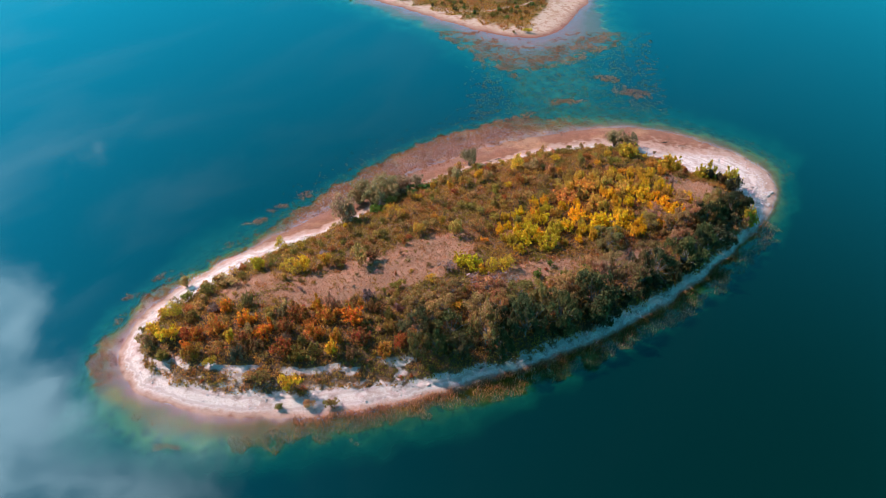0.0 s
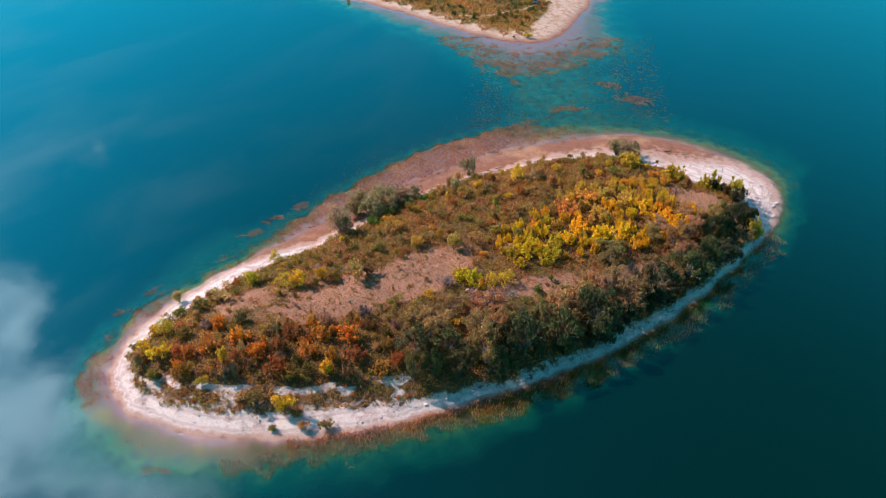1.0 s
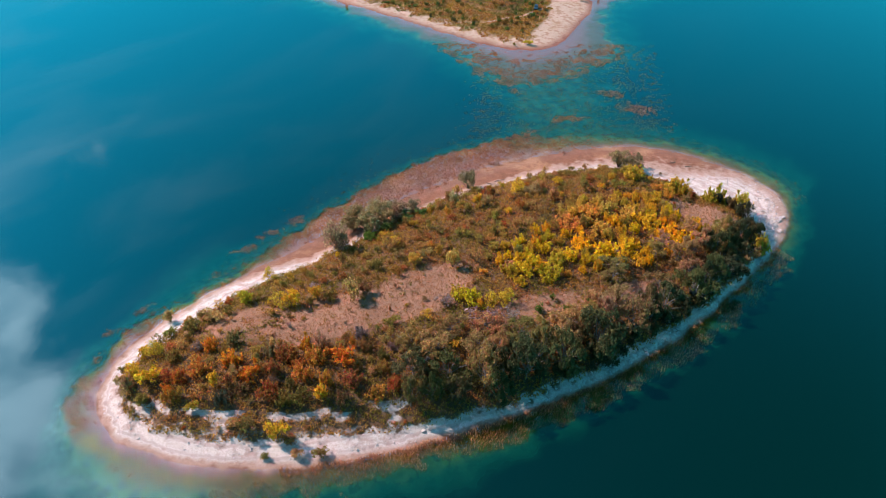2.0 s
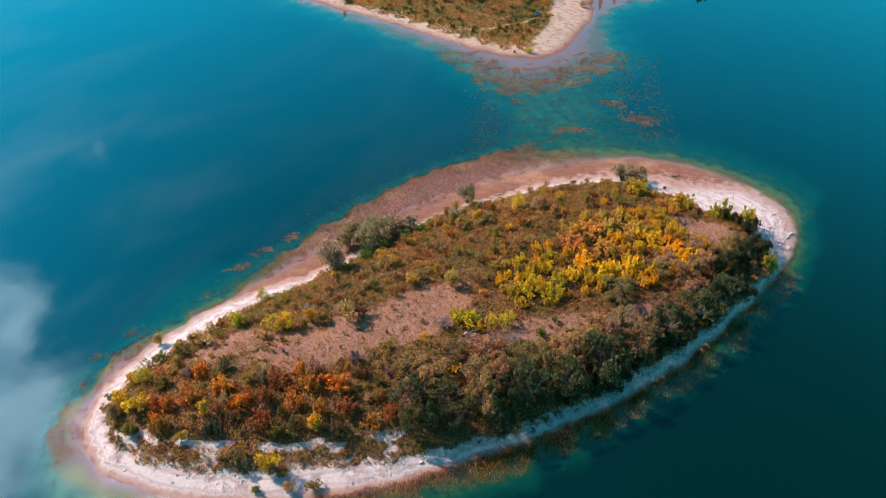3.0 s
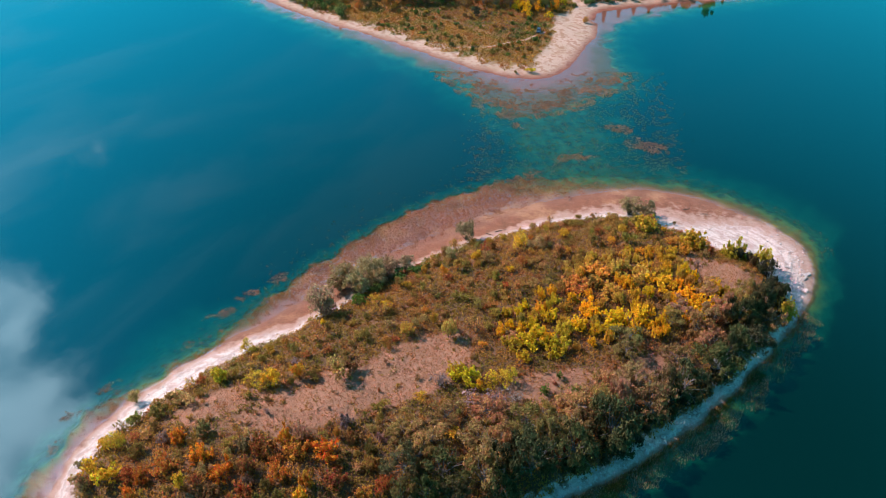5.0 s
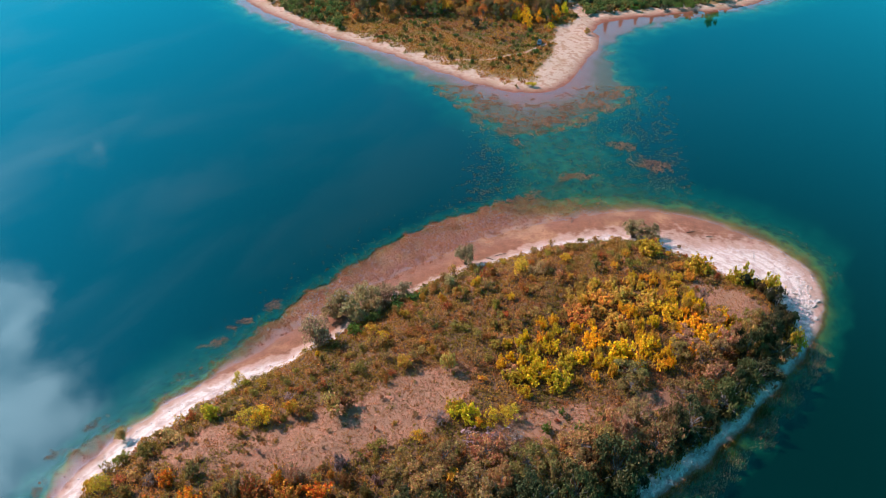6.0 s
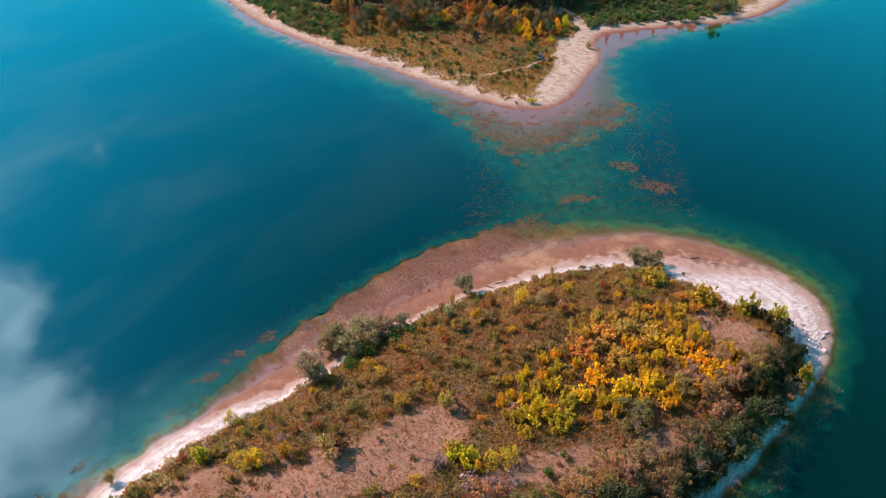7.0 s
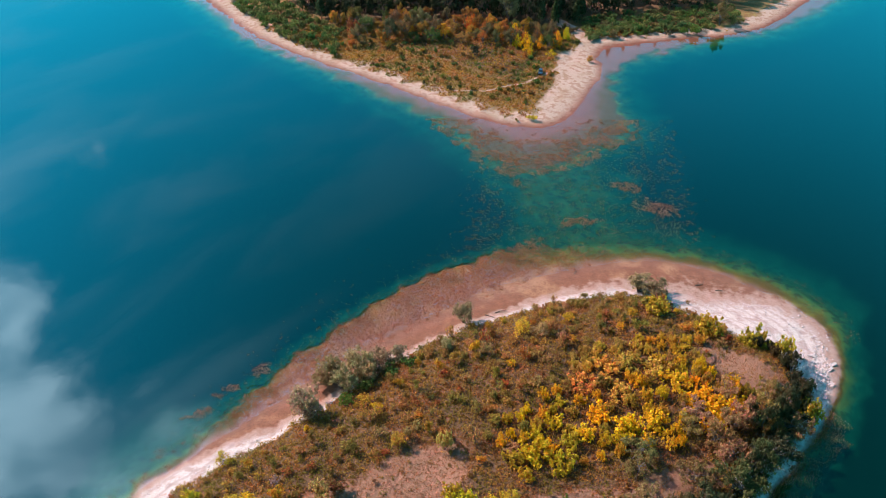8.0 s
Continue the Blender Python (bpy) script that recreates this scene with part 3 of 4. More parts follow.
def twiggy_parts(rng, h=3.2, w=3.4, count=170, size=0.24):
    limbs, lobes = [], []
    for k in range(22):
        a, r = rng.uniform(0, 6.28), w * 0.5 * rng.uniform(0.2, 1.0)
        foot = np.array((r * 0.15 * math.cos(a), r * 0.15 * math.sin(a), -0.2))
        tip = np.array((r * math.cos(a), r * math.sin(a), h * rng.uniform(0.55, 1.0)))
        limbs.append((foot, tip, 0.035, 0.012))
        for _ in range(2):
            mid = foot + (tip - foot) * rng.uniform(0.4, 0.8)
            limbs.append((mid, mid + rng.normal(0, 0.3, 3) + (0, 0, 0.45), 0.018, 0.008))
        lobes.append((*(tip * 0.85), 0.45, 1.0))
    return limb_mesh(rng, limbs, 3), crown_mesh(rng, lobes, count, size, hollow=0.2)


def dead_parts(rng, h=5.0):
    limbs = []
    for k in range(4):
        a = rng.uniform(0, 6.28)
        top = np.array((math.cos(a) * h * 0.3, math.sin(a) * h * 0.3, h * rng.uniform(0.6, 1.0)))
        limbs.append(((0, 0, -0.3), top, 0.09, 0.03))
        for _ in range(7):
            mid = top * rng.uniform(0.35, 0.95)
            limbs.append((mid, mid + rng.normal(0, 0.14 * h, 3) + (0, 0, 0.08 * h), 0.04, 0.012))
    return limb_mesh(rng, limbs, 4), None


def conifer_parts(rng, h=15.0, w=5.5, count=480):
    at, out = [], []
    for k in range(count):
        q = rng.uniform(0, 1) ** 0.75
        tier = 0.75 + 0.25 * math.sin(q * 46)
        a, r = rng.uniform(0, 6.28), w * 0.5 * (1 - q) * tier * rng.uniform(0.5, 1.05) + 0.1
        at.append((r * math.cos(a), r * math.sin(a), h * (0.12 + 0.88 * q) - 0.12 * r))
        out.append((math.cos(a), math.sin(a), 0.6))
    v, f = sprays(rng, np.array(at), np.array(out), 0.7, droop=0.4)
    return limb_mesh(rng, [((0, 0, -0.5), (0, 0, h * 0.95), 0.17, 0.03)]), mesh_of("crown", v, f)


def plant_kind(name, label, category, maker, number, seed, bark=BARK, **sizes):
    """Some forms of one kind of plant, to be copied; each is a thing of trunk and crown."""
    forms = []
    for k in range(number):
        trunk, crown = maker(np.random.RandomState(seed + k), **sizes)
        forms.append((trunk, crown))
        trunk.materials.append(bark)
        if crown:
            crown.materials.append(LEAVES)
    return dict(name=name, label=label, category=category, forms=forms, count=0)


def plant(kind, x, y, colour, height=1.0, width=1.0, label="", group="", sink=0.0, z=None):
    trunk_me, crown_me = kind["forms"][kind["count"] % len(kind["forms"])]
    kind["count"] += 1
    root = new(kind["name"])
    root.empty_display_size = 0.3
    root.matrix_basis = pose(x, y, (height_at(x, y) if z is None else z) - sink, 0, 0, random.uniform(0, 360)) @ Matrix.Diagonal((width, width, height, 1))
    tagged(root, label or kind["label"], kind["category"], group)
    part("trunk", trunk_me, None, root)
    if crown_me:
        crown = part("crown", crown_me, None, root)
        crown.color = (*[min(1, max(0, c * random.uniform(0.88, 1.12))) for c in colour], 1)
    return root


OAK = plant_kind("oak_tree", "broad oak with dull olive and brown autumn leaves", "tree", oak_parts, 6, 10, bark=GREY_BARK, h=9, w=9, count=3000, size=0.29)
UPRIGHT = plant_kind("aspen_tree", "upright young aspen with yellow autumn leaves", "tree", upright_parts, 5, 30, h=7, w=5.5, count=1100, size=0.23)
ROUND = plant_kind("autumn_tree", "low bushy tree in bright autumn leaf", "tree", thicket_parts, 7, 50, h=4, w=6, count=1300, size=0.25)
POPLAR = plant_kind("poplar", "bushy yellow-green poplar", "tree", thicket_parts, 4, 60, h=4, w=6, count=2200, size=0.24, stems=24)
SHRUB = plant_kind("shrub", "dense rounded shrub in autumn colour", "shrub", shrub_parts, 7, 70, h=3, w=3.6, count=540, size=0.23)
LOW = plant_kind("low_shrub", "low brown and olive scrub bush", "shrub", shrub_parts, 6, 90, h=1.7, w=2.8, count=300, size=0.2)
WILLOW = plant_kind("willow", "grey-green bushy willow beside the water", "tree", willow_parts, 4, 110)
TWIGGY = plant_kind("bare_shrub", "nearly leafless grey-purple twiggy shrub", "shrub", twiggy_parts, 4, 130)
DEAD = plant_kind("dead_tree", "bleached leafless dead tree leaning over the bank", "tree", dead_parts, 4, 150, bark=PALE_BARK)
CONIFER = plant_kind("conifer", "dark green conifer of the shore forest", "tree", conifer_parts, 4, 170)

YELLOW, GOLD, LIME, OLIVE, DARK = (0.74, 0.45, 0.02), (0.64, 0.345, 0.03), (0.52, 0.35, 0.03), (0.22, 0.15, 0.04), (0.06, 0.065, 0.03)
ORANGE, RUST, TAN, MAUVE, BROWN = (0.58, 0.225, 0.028), (0.36, 0.12, 0.035), (0.46, 0.27, 0.10), (0.26, 0.18, 0.15), (0.22, 0.12, 0.045)
GREEN = (0.10, 0.15, 0.03)
taken = []


def free(x, y, gap, under):
    if under:
        return True
    if any((x - a) ** 2 + (y - b) ** 2 < (gap + g) ** 2 / 4 for a, b, g in taken):
        return False
    taken.append((x, y, gap))
    return True


def stand(kind, colour, rows, size_h, size_w, label="", group=""):
    """Single plants that stand out: place, height and spread in metres."""
    for k, (x, y, h, w) in enumerate(rows):
        taken.append((x, y, w * 0.6))
        plant(kind, x, y, colour if isinstance(colour[0], float) else colour[k % len(colour)], h / size_h, w / size_w, label, group)


stand(POPLAR, ((0.46, 0.32, 0.035), (0.40, 0.28, 0.035)), [(66.3, 195.8, 5.0, 9.0), (76.1, 193.0, 5.8, 8.4), (82.4, 188.5, 6.6, 7.2), (81.8, 171.1, 5.6, 7.4), (55.2, 202.0, 4.4, 8.0)], 4, 6,
      "bushy yellow-green poplar at the beach's edge", "poplars by the gravel")
stand(UPRIGHT, ((0.60, 0.36, 0.04), (0.5, 0.30, 0.12)), [(21.2, 193.7, 5.2, 4.9), (25.7, 192.9, 3.9, 4.6)], 7, 5.5)
stand(WILLOW, ((0.32, 0.23, 0.115), (0.25, 0.19, 0.095), (0.37, 0.265, 0.12)), [(-26.6, 170.6, 9.0, 10.0), (-23.3, 181.3, 7.6, 9.0), (-20.0, 178.6, 7.2, 8.4), (-17.0, 182.5, 7.2, 8.4), (-12.4, 184.8, 5.4, 8.4), (-14.5, 180.6, 5.4, 7.0),
                                                             (-8.0, 187.0, 4.2, 6.4), (7.4, 201.1, 5.0, 6.8), (3.5, 188.3, 3.9, 4.2), (53.4, 213.6, 5.4, 9.0), (57.5, 211.8, 5.5, 8.1)], 6.5, 7, group="shore willows")
stand(UPRIGHT, ((0.42, 0.30, 0.035), (0.46, 0.31, 0.035)), [(-41.8, 156.9, 4.4, 4.0), (-36.6, 144.7, 4.1, 5.4), (-60.7, 129.1, 4.5, 5.4)], 7, 5.5)
stand(SHRUB, (LIME, GOLD, TAN, OLIVE), [(-44.8, 146.4, 3.8, 6.0), (-33.5, 144.6, 4.2, 5.0), (-51.1, 140.5, 3.0, 5.4), (-55.2, 137.8, 2.7, 4.4), (-63.4, 123.0, 3.8, 5.4), (-59.8, 121.5, 3.4, 6.2),
                                        (-64.7, 121.0, 4.2, 5.0), (-59.8, 117.1, 2.8, 5.0)], 3, 3.6)
stand(SHRUB, (TAN, OLIVE), [(-62.3, 143.4, 3.2, 3.6), (-66.9, 126.4, 2.2, 2.6)], 3, 3.6, "lone tan bush on the white gravel")
stand(SHRUB, ((0.52, 0.28, 0.085), (0.50, 0.26, 0.08), BROWN, OLIVE), [(2.8, 158.8, 5.0, 4.2), (-20.4, 146.7, 5.6, 5.2), (-18.0, 148.0, 3.2, 5.5), (-25.4, 146.5, 2.4, 4.1)], 3, 3.6)
stand(ROUND, (LIME, (0.60, 0.40, 0.025)), [(16.4, 155.3, 3.2, 5.6), (21.8, 160.6, 3.6, 6.0), (28.2, 159.4, 3.8, 6.4), (25.2, 164.6, 3.4, 5.8), (18.6, 151.6, 2.8, 5.0), (20.9, 156.6, 4.4, 8.4), (25.8, 154.4, 4.1, 7.6), (6.4, 145.3, 3.6, 7.6), (3.8, 147.2, 2.8, 5.0)], 4, 6)
stand(UPRIGHT, (LIME,), [(15.3, 145.7, 3.9, 5.2), (11.6, 144.8, 3.4, 4.9), (-3.1, 140.6, 1.9, 3.2)], 7, 5.5)
stand(ROUND, (YELLOW, (0.78, 0.45, 0.02), (0.70, 0.42, 0.025)), [(40.6, 163.4, 4.3, 9.0), (35.1, 166.8, 3.8, 7.4), (46.8, 164.7, 4.1, 8.4), (60.9, 169.3, 3.5, 8.4), (65.5, 170.6, 3.3, 7.0), (53.5, 176.6, 3.7, 9.2),
                                                             (58.1, 172.7, 3.3, 7.6), (31.4, 161.8, 3.2, 6.4)], 4, 6, "bushy tree in brilliant yellow autumn leaf")
stand(ROUND, ((0.62, 0.34, 0.06), (0.55, 0.30, 0.06)), [(38.6, 180.1, 3.3, 9.0), (44.1, 181.7, 3.4, 8.4), (49.7, 180.5, 3.3, 8.3), (33.1, 175.8, 3.1, 8.6), (40.5, 173.6, 3.0, 8.0)], 4, 6, "rounded tree with dull golden-brown leaves")
stand(ROUND, (ORANGE, (0.5, 0.2, 0.04), RUST), [(-20.7, 126.6, 4.0, 7.4), (-25.8, 126.8, 3.9, 7.0), (-32.3, 127.7, 4.0, 7.0), (-43.2, 125.7, 3.7, 6.2), (-49.7, 123.4, 3.9, 6.2), (-8.9, 119.9, 4.5, 5.0),
                                                (-38.9, 122.0, 3.7, 6.1), (-27.8, 122.2, 3.7, 6.1), (-17.8, 120.7, 3.7, 6.1)], 4, 6, "bushy tree in deep orange autumn leaf")
stand(ROUND, (RUST, BROWN, OLIVE, (0.5, 0.2, 0.04)), [(-34.4, 117.6, 3.9, 6.7), (-40.3, 118.2, 2.7, 6.0), (-28.0, 116.7, 3.3, 6.0), (-12.6, 117.9, 3.1, 5.3), 
                                                      (-56.1, 121.9, 2.2, 4.9), (-19.7, 116.7, 3.3, 4.8), (-56.0, 127.2, 2.9, 5.0)], 4, 6, "bushy tree with rust-brown autumn leaves")
stand(SHRUB, ((0.6, 0.36, 0.03),), [(-23.4, 117.2, 4.8, 4.8), (-45.5, 119.5, 3.8, 3.2), (-31.4, 109.1, 4.8, 4.7)], 3, 3.6, "dense golden-yellow shrub among rusty scrub")
stand(SHRUB, (OLIVE, TAN), [(-37.4, 110.5, 3.0, 4.2), (-40.4, 111.1, 2.2, 3.5), (-22.8, 105.7, 2.0, 3.9), (-27.3, 105.4, 2.3, 3.2), (-33.3, 105.2, 1.5, 2.8)], 3, 3.6, "small scrubby bush on the white gravel")
# front row: most leaf colours darkened for the bank's shade; inner row stays lighter
SHADE_DARK_OAKS = ((0.12, 0.10, 0.04), (0.08, 0.08, 0.032), (0.26, 0.15, 0.055), (0.07, 0.072, 0.03))
stand(OAK, SHADE_DARK_OAKS, [(-5.5, 123.0, 6.2, 8.6), (1.9, 122.3, 7.1, 9.8), (9.3, 121.4, 11.0, 9.8), (18.2, 124.3, 11.0, 10.5), (26.0, 127.2, 11.0, 10.1), (34.4, 132.8, 11.0, 11.0), (43.3, 138.3, 10.2, 9.3),
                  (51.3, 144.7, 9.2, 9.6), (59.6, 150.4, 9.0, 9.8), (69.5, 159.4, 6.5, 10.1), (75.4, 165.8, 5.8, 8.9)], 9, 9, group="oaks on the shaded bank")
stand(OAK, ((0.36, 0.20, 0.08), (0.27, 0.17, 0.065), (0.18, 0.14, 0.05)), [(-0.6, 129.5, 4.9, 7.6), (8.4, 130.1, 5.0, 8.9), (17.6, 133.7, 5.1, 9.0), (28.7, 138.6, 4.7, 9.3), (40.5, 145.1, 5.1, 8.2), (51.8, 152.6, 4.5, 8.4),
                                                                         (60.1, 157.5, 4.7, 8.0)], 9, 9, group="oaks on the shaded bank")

stand(TWIGGY, (MAUVE, (0.30, 0.22, 0.20)), [(0.8, 144.2, 2.6, 4.8), (8.0, 139.6, 2.0, 6.1), (12.3, 140.6, 2.1, 4.9), (-29.6, 150.3, 1.8, 2.5), (-3.7, 131.8, 3.2, 3.4), (16.0, 141.0, 1.8, 4.0)], 3.2, 3.4, "leafless mauve-grey thicket beside the glade")
stand(LOW, (GREEN, (0.14, 0.18, 0.03)), [(22.3, 142.7, 2.0, 3.1), (29.0, 142.9, 2.1, 3.4), (25.7, 146.6, 1.6, 1.9), (33.7, 146.5, 1.7, 2.2)], 1.7, 2.8, "small bright green bush in dry grass")
stand(SHRUB, (GREEN, (0.07, 0.12, 0.03)), [(-14.5, 177.2, 2.2, 5.4), (-9.5, 181.6, 2.0, 5.4), (-18.6, 173.2, 2.2, 4.6), (-5.0, 184.6, 1.6, 4.4)], 3, 3.6, "dark green bramble patch behind the willows")

# ---- the growth between them ----
pick = random.Random(5)


def scatter(tries, box, test, gap, grow, under=False):
    xs = np.array([pick.uniform(box[0], box[2]) for _ in range(tries)])
    ys = np.array([pick.uniform(box[1], box[3]) for _ in range(tries)])
    z, e, v, s, p, q = land(xs, ys)
    glade = clearing_at(xs, ys)
    turn_u = (xs - IC[0]) * math.cos(ITURN) + (ys - IC[1]) * math.sin(ITURN)
    turn_w = -(xs - IC[0]) * math.sin(ITURN) + (ys - IC[1]) * math.cos(ITURN)
    for k in range(tries):
        place = dict(x=xs[k], y=ys[k], z=z[k], edge=e[k], scrub=v[k], shore=p[k], glade=glade[k], u=turn_u[k], w=turn_w[k])
        if test(place) and free(xs[k], ys[k], gap * pick.uniform(0.8, 1.25), under):
            grow(place)


def vary(colours):
    a, b, q = pick.choice(colours), pick.choice(colours), pick.random() * 0.5
    return tuple(x + (y - x) * q for x, y in zip(a, b))


ISLAND = (-72, 100, 100, 222)
# oaks within 7 m of the scrub's edge carry the bank's shade in their colour
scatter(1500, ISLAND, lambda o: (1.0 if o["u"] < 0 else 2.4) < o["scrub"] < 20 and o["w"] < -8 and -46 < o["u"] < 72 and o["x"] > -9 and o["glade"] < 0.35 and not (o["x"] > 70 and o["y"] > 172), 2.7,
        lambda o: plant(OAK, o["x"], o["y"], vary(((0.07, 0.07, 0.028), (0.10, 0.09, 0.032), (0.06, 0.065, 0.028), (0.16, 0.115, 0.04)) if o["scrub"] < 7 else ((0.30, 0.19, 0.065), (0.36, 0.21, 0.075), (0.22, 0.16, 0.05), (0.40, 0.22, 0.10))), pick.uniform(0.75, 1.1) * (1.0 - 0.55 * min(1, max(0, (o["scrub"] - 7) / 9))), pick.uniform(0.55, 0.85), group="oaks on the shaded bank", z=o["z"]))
# slender oaks between them, mostly in the same shade-darkened leaf colours
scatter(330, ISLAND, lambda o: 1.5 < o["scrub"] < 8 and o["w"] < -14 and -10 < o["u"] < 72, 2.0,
        lambda o: plant(OAK, o["x"], o["y"], vary(((0.08, 0.07, 0.03), (0.06, 0.06, 0.028), (0.30, 0.16, 0.045), (0.05, 0.055, 0.025))), pick.uniform(0.55, 0.85), pick.uniform(0.45, 0.65), "slender oak crowded on the bank, leaves mostly darkened for shade", "oaks on the shaded bank", z=o["z"]), under=True)
scatter(1500, ISLAND, lambda o: 5.2 < o["scrub"] and o["w"] < 8 and o["x"] < -4 and o["glade"] < 0.4 and o["y"] < 134, 2.5,
        lambda o: plant(ROUND, o["x"], o["y"], vary((RUST, ORANGE, ORANGE, BROWN, OLIVE, (0.45, 0.22, 0.05), MAUVE, DARK)), pick.uniform(0.6, 1.15), pick.uniform(0.5, 0.85), "small bushy tree in rust and orange leaf", z=o["z"]))
scatter(500, ISLAND, lambda o: 2 < o["scrub"] < 24 and o["x"] < -45 and o["glade"] < 0.4 and o["w"] > -30, 2.8,
        lambda o: plant(SHRUB, o["x"], o["y"], vary((OLIVE, TAN, RUST, (0.4, 0.28, 0.04), BROWN)), pick.uniform(0.6, 1.2), pick.uniform(0.7, 1.1), z=o["z"]))
scatter(900, (14, 148, 76, 190), lambda o: o["scrub"] > 6 and o["glade"] < 0.4 and ((o["x"] - 42) * 0.94 + (o["y"] - 169) * 0.34) ** 2 / 900 + ((o["y"] - 169) * 0.94 - (o["x"] - 42) * 0.34) ** 2 / 130 < 1, 2.1,
        lambda o: plant(ROUND, o["x"], o["y"], vary(((0.64, 0.385, 0.03), YELLOW, (0.66, 0.41, 0.02), (0.50, 0.30, 0.05), YELLOW, (0.34, 0.25, 0.05))), pick.uniform(0.6, 1.0), pick.uniform(0.45, 0.75), "small bushy tree in golden autumn leaf", z=o["z"]))
scatter(700, (26, 172, 68, 196), lambda o: o["scrub"] > 4 and o["glade"] < 0.4 and ((o["x"] - 47) * 0.97 + (o["y"] - 184) * 0.26) ** 2 / 330 + ((o["y"] - 184) * 0.97 - (o["x"] - 47) * 0.26) ** 2 / 52 < 1, 2.3,
        lambda o: plant(ROUND, o["x"], o["y"], vary(((0.52, 0.32, 0.06), (0.56, 0.36, 0.05), (0.42, 0.25, 0.07), (0.60, 0.36, 0.03))), pick.uniform(0.45, 0.75), pick.uniform(0.5, 0.75), "low dense bush with dull golden leaves", z=o["z"]))
scatter(260, ISLAND, lambda o: o["scrub"] > 1 and 62 < o["x"] and o["y"] < 186 and o["glade"] < 0.5, 2.4,
        lambda o: plant(TWIGGY, o["x"], o["y"], (0.3, 0.2, 0.13), pick.uniform(0.8, 1.5), pick.uniform(0.8, 1.3), z=o["z"]))
scatter(420, ISLAND, lambda o: 0.2 < o["scrub"] < 5 and o["w"] < -15 and 30 < o["u"], 5.0,
        lambda o: plant(DEAD, o["x"], o["y"], TAN, pick.uniform(0.6, 1.0), pick.uniform(0.8, 1.2), z=o["z"]), under=True)
# understory along the bank's foot; its near-black leaf colours stand in for shade
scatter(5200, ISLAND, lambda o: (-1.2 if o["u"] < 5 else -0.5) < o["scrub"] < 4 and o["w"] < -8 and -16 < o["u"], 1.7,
        lambda o: plant(SHRUB, o["x"], o["y"], vary((DARK, DARK, (0.045, 0.05, 0.025), (0.10, 0.075, 0.03))), pick.uniform(0.6, 1.3), pick.uniform(0.6, 1.0), "shrub under the oaks, leaves darkened for the bank's shade", z=o["z"]), under=True)
scatter(3000, ISLAND, lambda o: o["scrub"] > 0.2 and o["glade"] < 0.55 and (o["w"] > -6 or o["u"] < -15), 1.9,
        lambda o: plant(LOW if pick.random() < 0.5 else SHRUB if pick.random() < 0.78 else TWIGGY, o["x"], o["y"], vary(((0.40, 0.22, 0.07), (0.30, 0.22, 0.05), GOLD, RUST, (0.44, 0.25, 0.06), TAN, OLIVE, (0.28, 0.22, 0.05))), pick.uniform(0.5, 1.2), pick.uniform(0.55, 1.15), z=o["z"])
        if o["scrub"] > 5.5 or o["w"] > 0 else plant(LOW, o["x"], o["y"], vary((TAN, (0.38, 0.2, 0.08), (0.28, 0.19, 0.06), RUST)), pick.uniform(0.3, 0.55), pick.uniform(0.4, 0.8), "low tan scrub on the chalk ledge", z=o["z"]) if pick.random() < 0.9 else None)
scatter(2200, ISLAND, lambda o: o["scrub"] > 1 and 0.4 <= o["glade"] < pick.uniform(0.4, 1.3), 2.0,
        lambda o: plant(LOW, o["x"], o["y"], vary((OLIVE, BROWN, MAUVE, (0.36, 0.2, 0.08), RUST, TAN, (0.45, 0.3, 0.04))), pick.uniform(0.3, 0.75), pick.uniform(0.25, 0.65), "small bush in the dry glade", z=o["z"]))
scatter(60, ISLAND, lambda o: -8 < o["scrub"] < -0.5 and o["edge"] > 3 and o["w"] > 8 and 5 < o["u"] < 70, 3.0,
        lambda o: plant(TWIGGY if pick.random() < 0.6 else LOW, o["x"], o["y"], vary((MAUVE, TAN, (0.3, 0.2, 0.13))), pick.uniform(0.3, 0.6), pick.uniform(0.5, 1.0), "grey-brown dry shrub on the pale gravel", z=o["z"]))
scatter(200, ISLAND, lambda o: -4 < o["scrub"] < 0 and o["edge"] > 2.5, 3.0,
        lambda o: plant(LOW, o["x"], o["y"], vary((TAN, BROWN, OLIVE)), pick.uniform(0.3, 0.7), pick.uniform(0.25, 0.6), "tuft of scrub on the gravel beach", z=o["z"]))

# ---- the far shore ----
stand(SHRUB, (LIME, OLIVE, TAN), [(34.2, 310.7, 1.9, 4.9), (28.4, 309.8, 1.3, 1.8), (62.4, 363.2, 3.2, 4.3)], 3, 3.6, "lone bush on the sandy point")
stand(ROUND, ((0.55, 0.2, 0.04), (0.4, 0.13, 0.05), YELLOW, GOLD), [(13.5, 388.8, 7.9, 8.0), (-38.8, 390.8, 7.5, 7.6), (32.3, 381.6, 8.0, 6.4), (50.4, 376.6, 6.4, 5.9)], 4, 6)
stand(OAK, ((0.20, 0.15, 0.065),), [(31.0, 400.3, 14.0, 12.8), (-8.4, 388.4, 11.0, 10.0), (129.0, 405.9, 10.8, 9.4)], 9, 9)
stand(UPRIGHT, ((0.70, 0.40, 0.02), (0.60, 0.42, 0.02)), [(51.1, 381.7, 6.3, 4.0), (55.2, 384.4, 6.3, 4.5), (36.5, 371.2, 7.6, 6.2), (32.9, 372.6, 6.4, 4.8), (43.0, 374.8, 6.4, 4.4), (46.8, 366.5, 3.3, 4.0), (38.0, 366.8, 4.0, 3.6)], 7, 5.5, "bright yellow young aspen at the forest's edge")
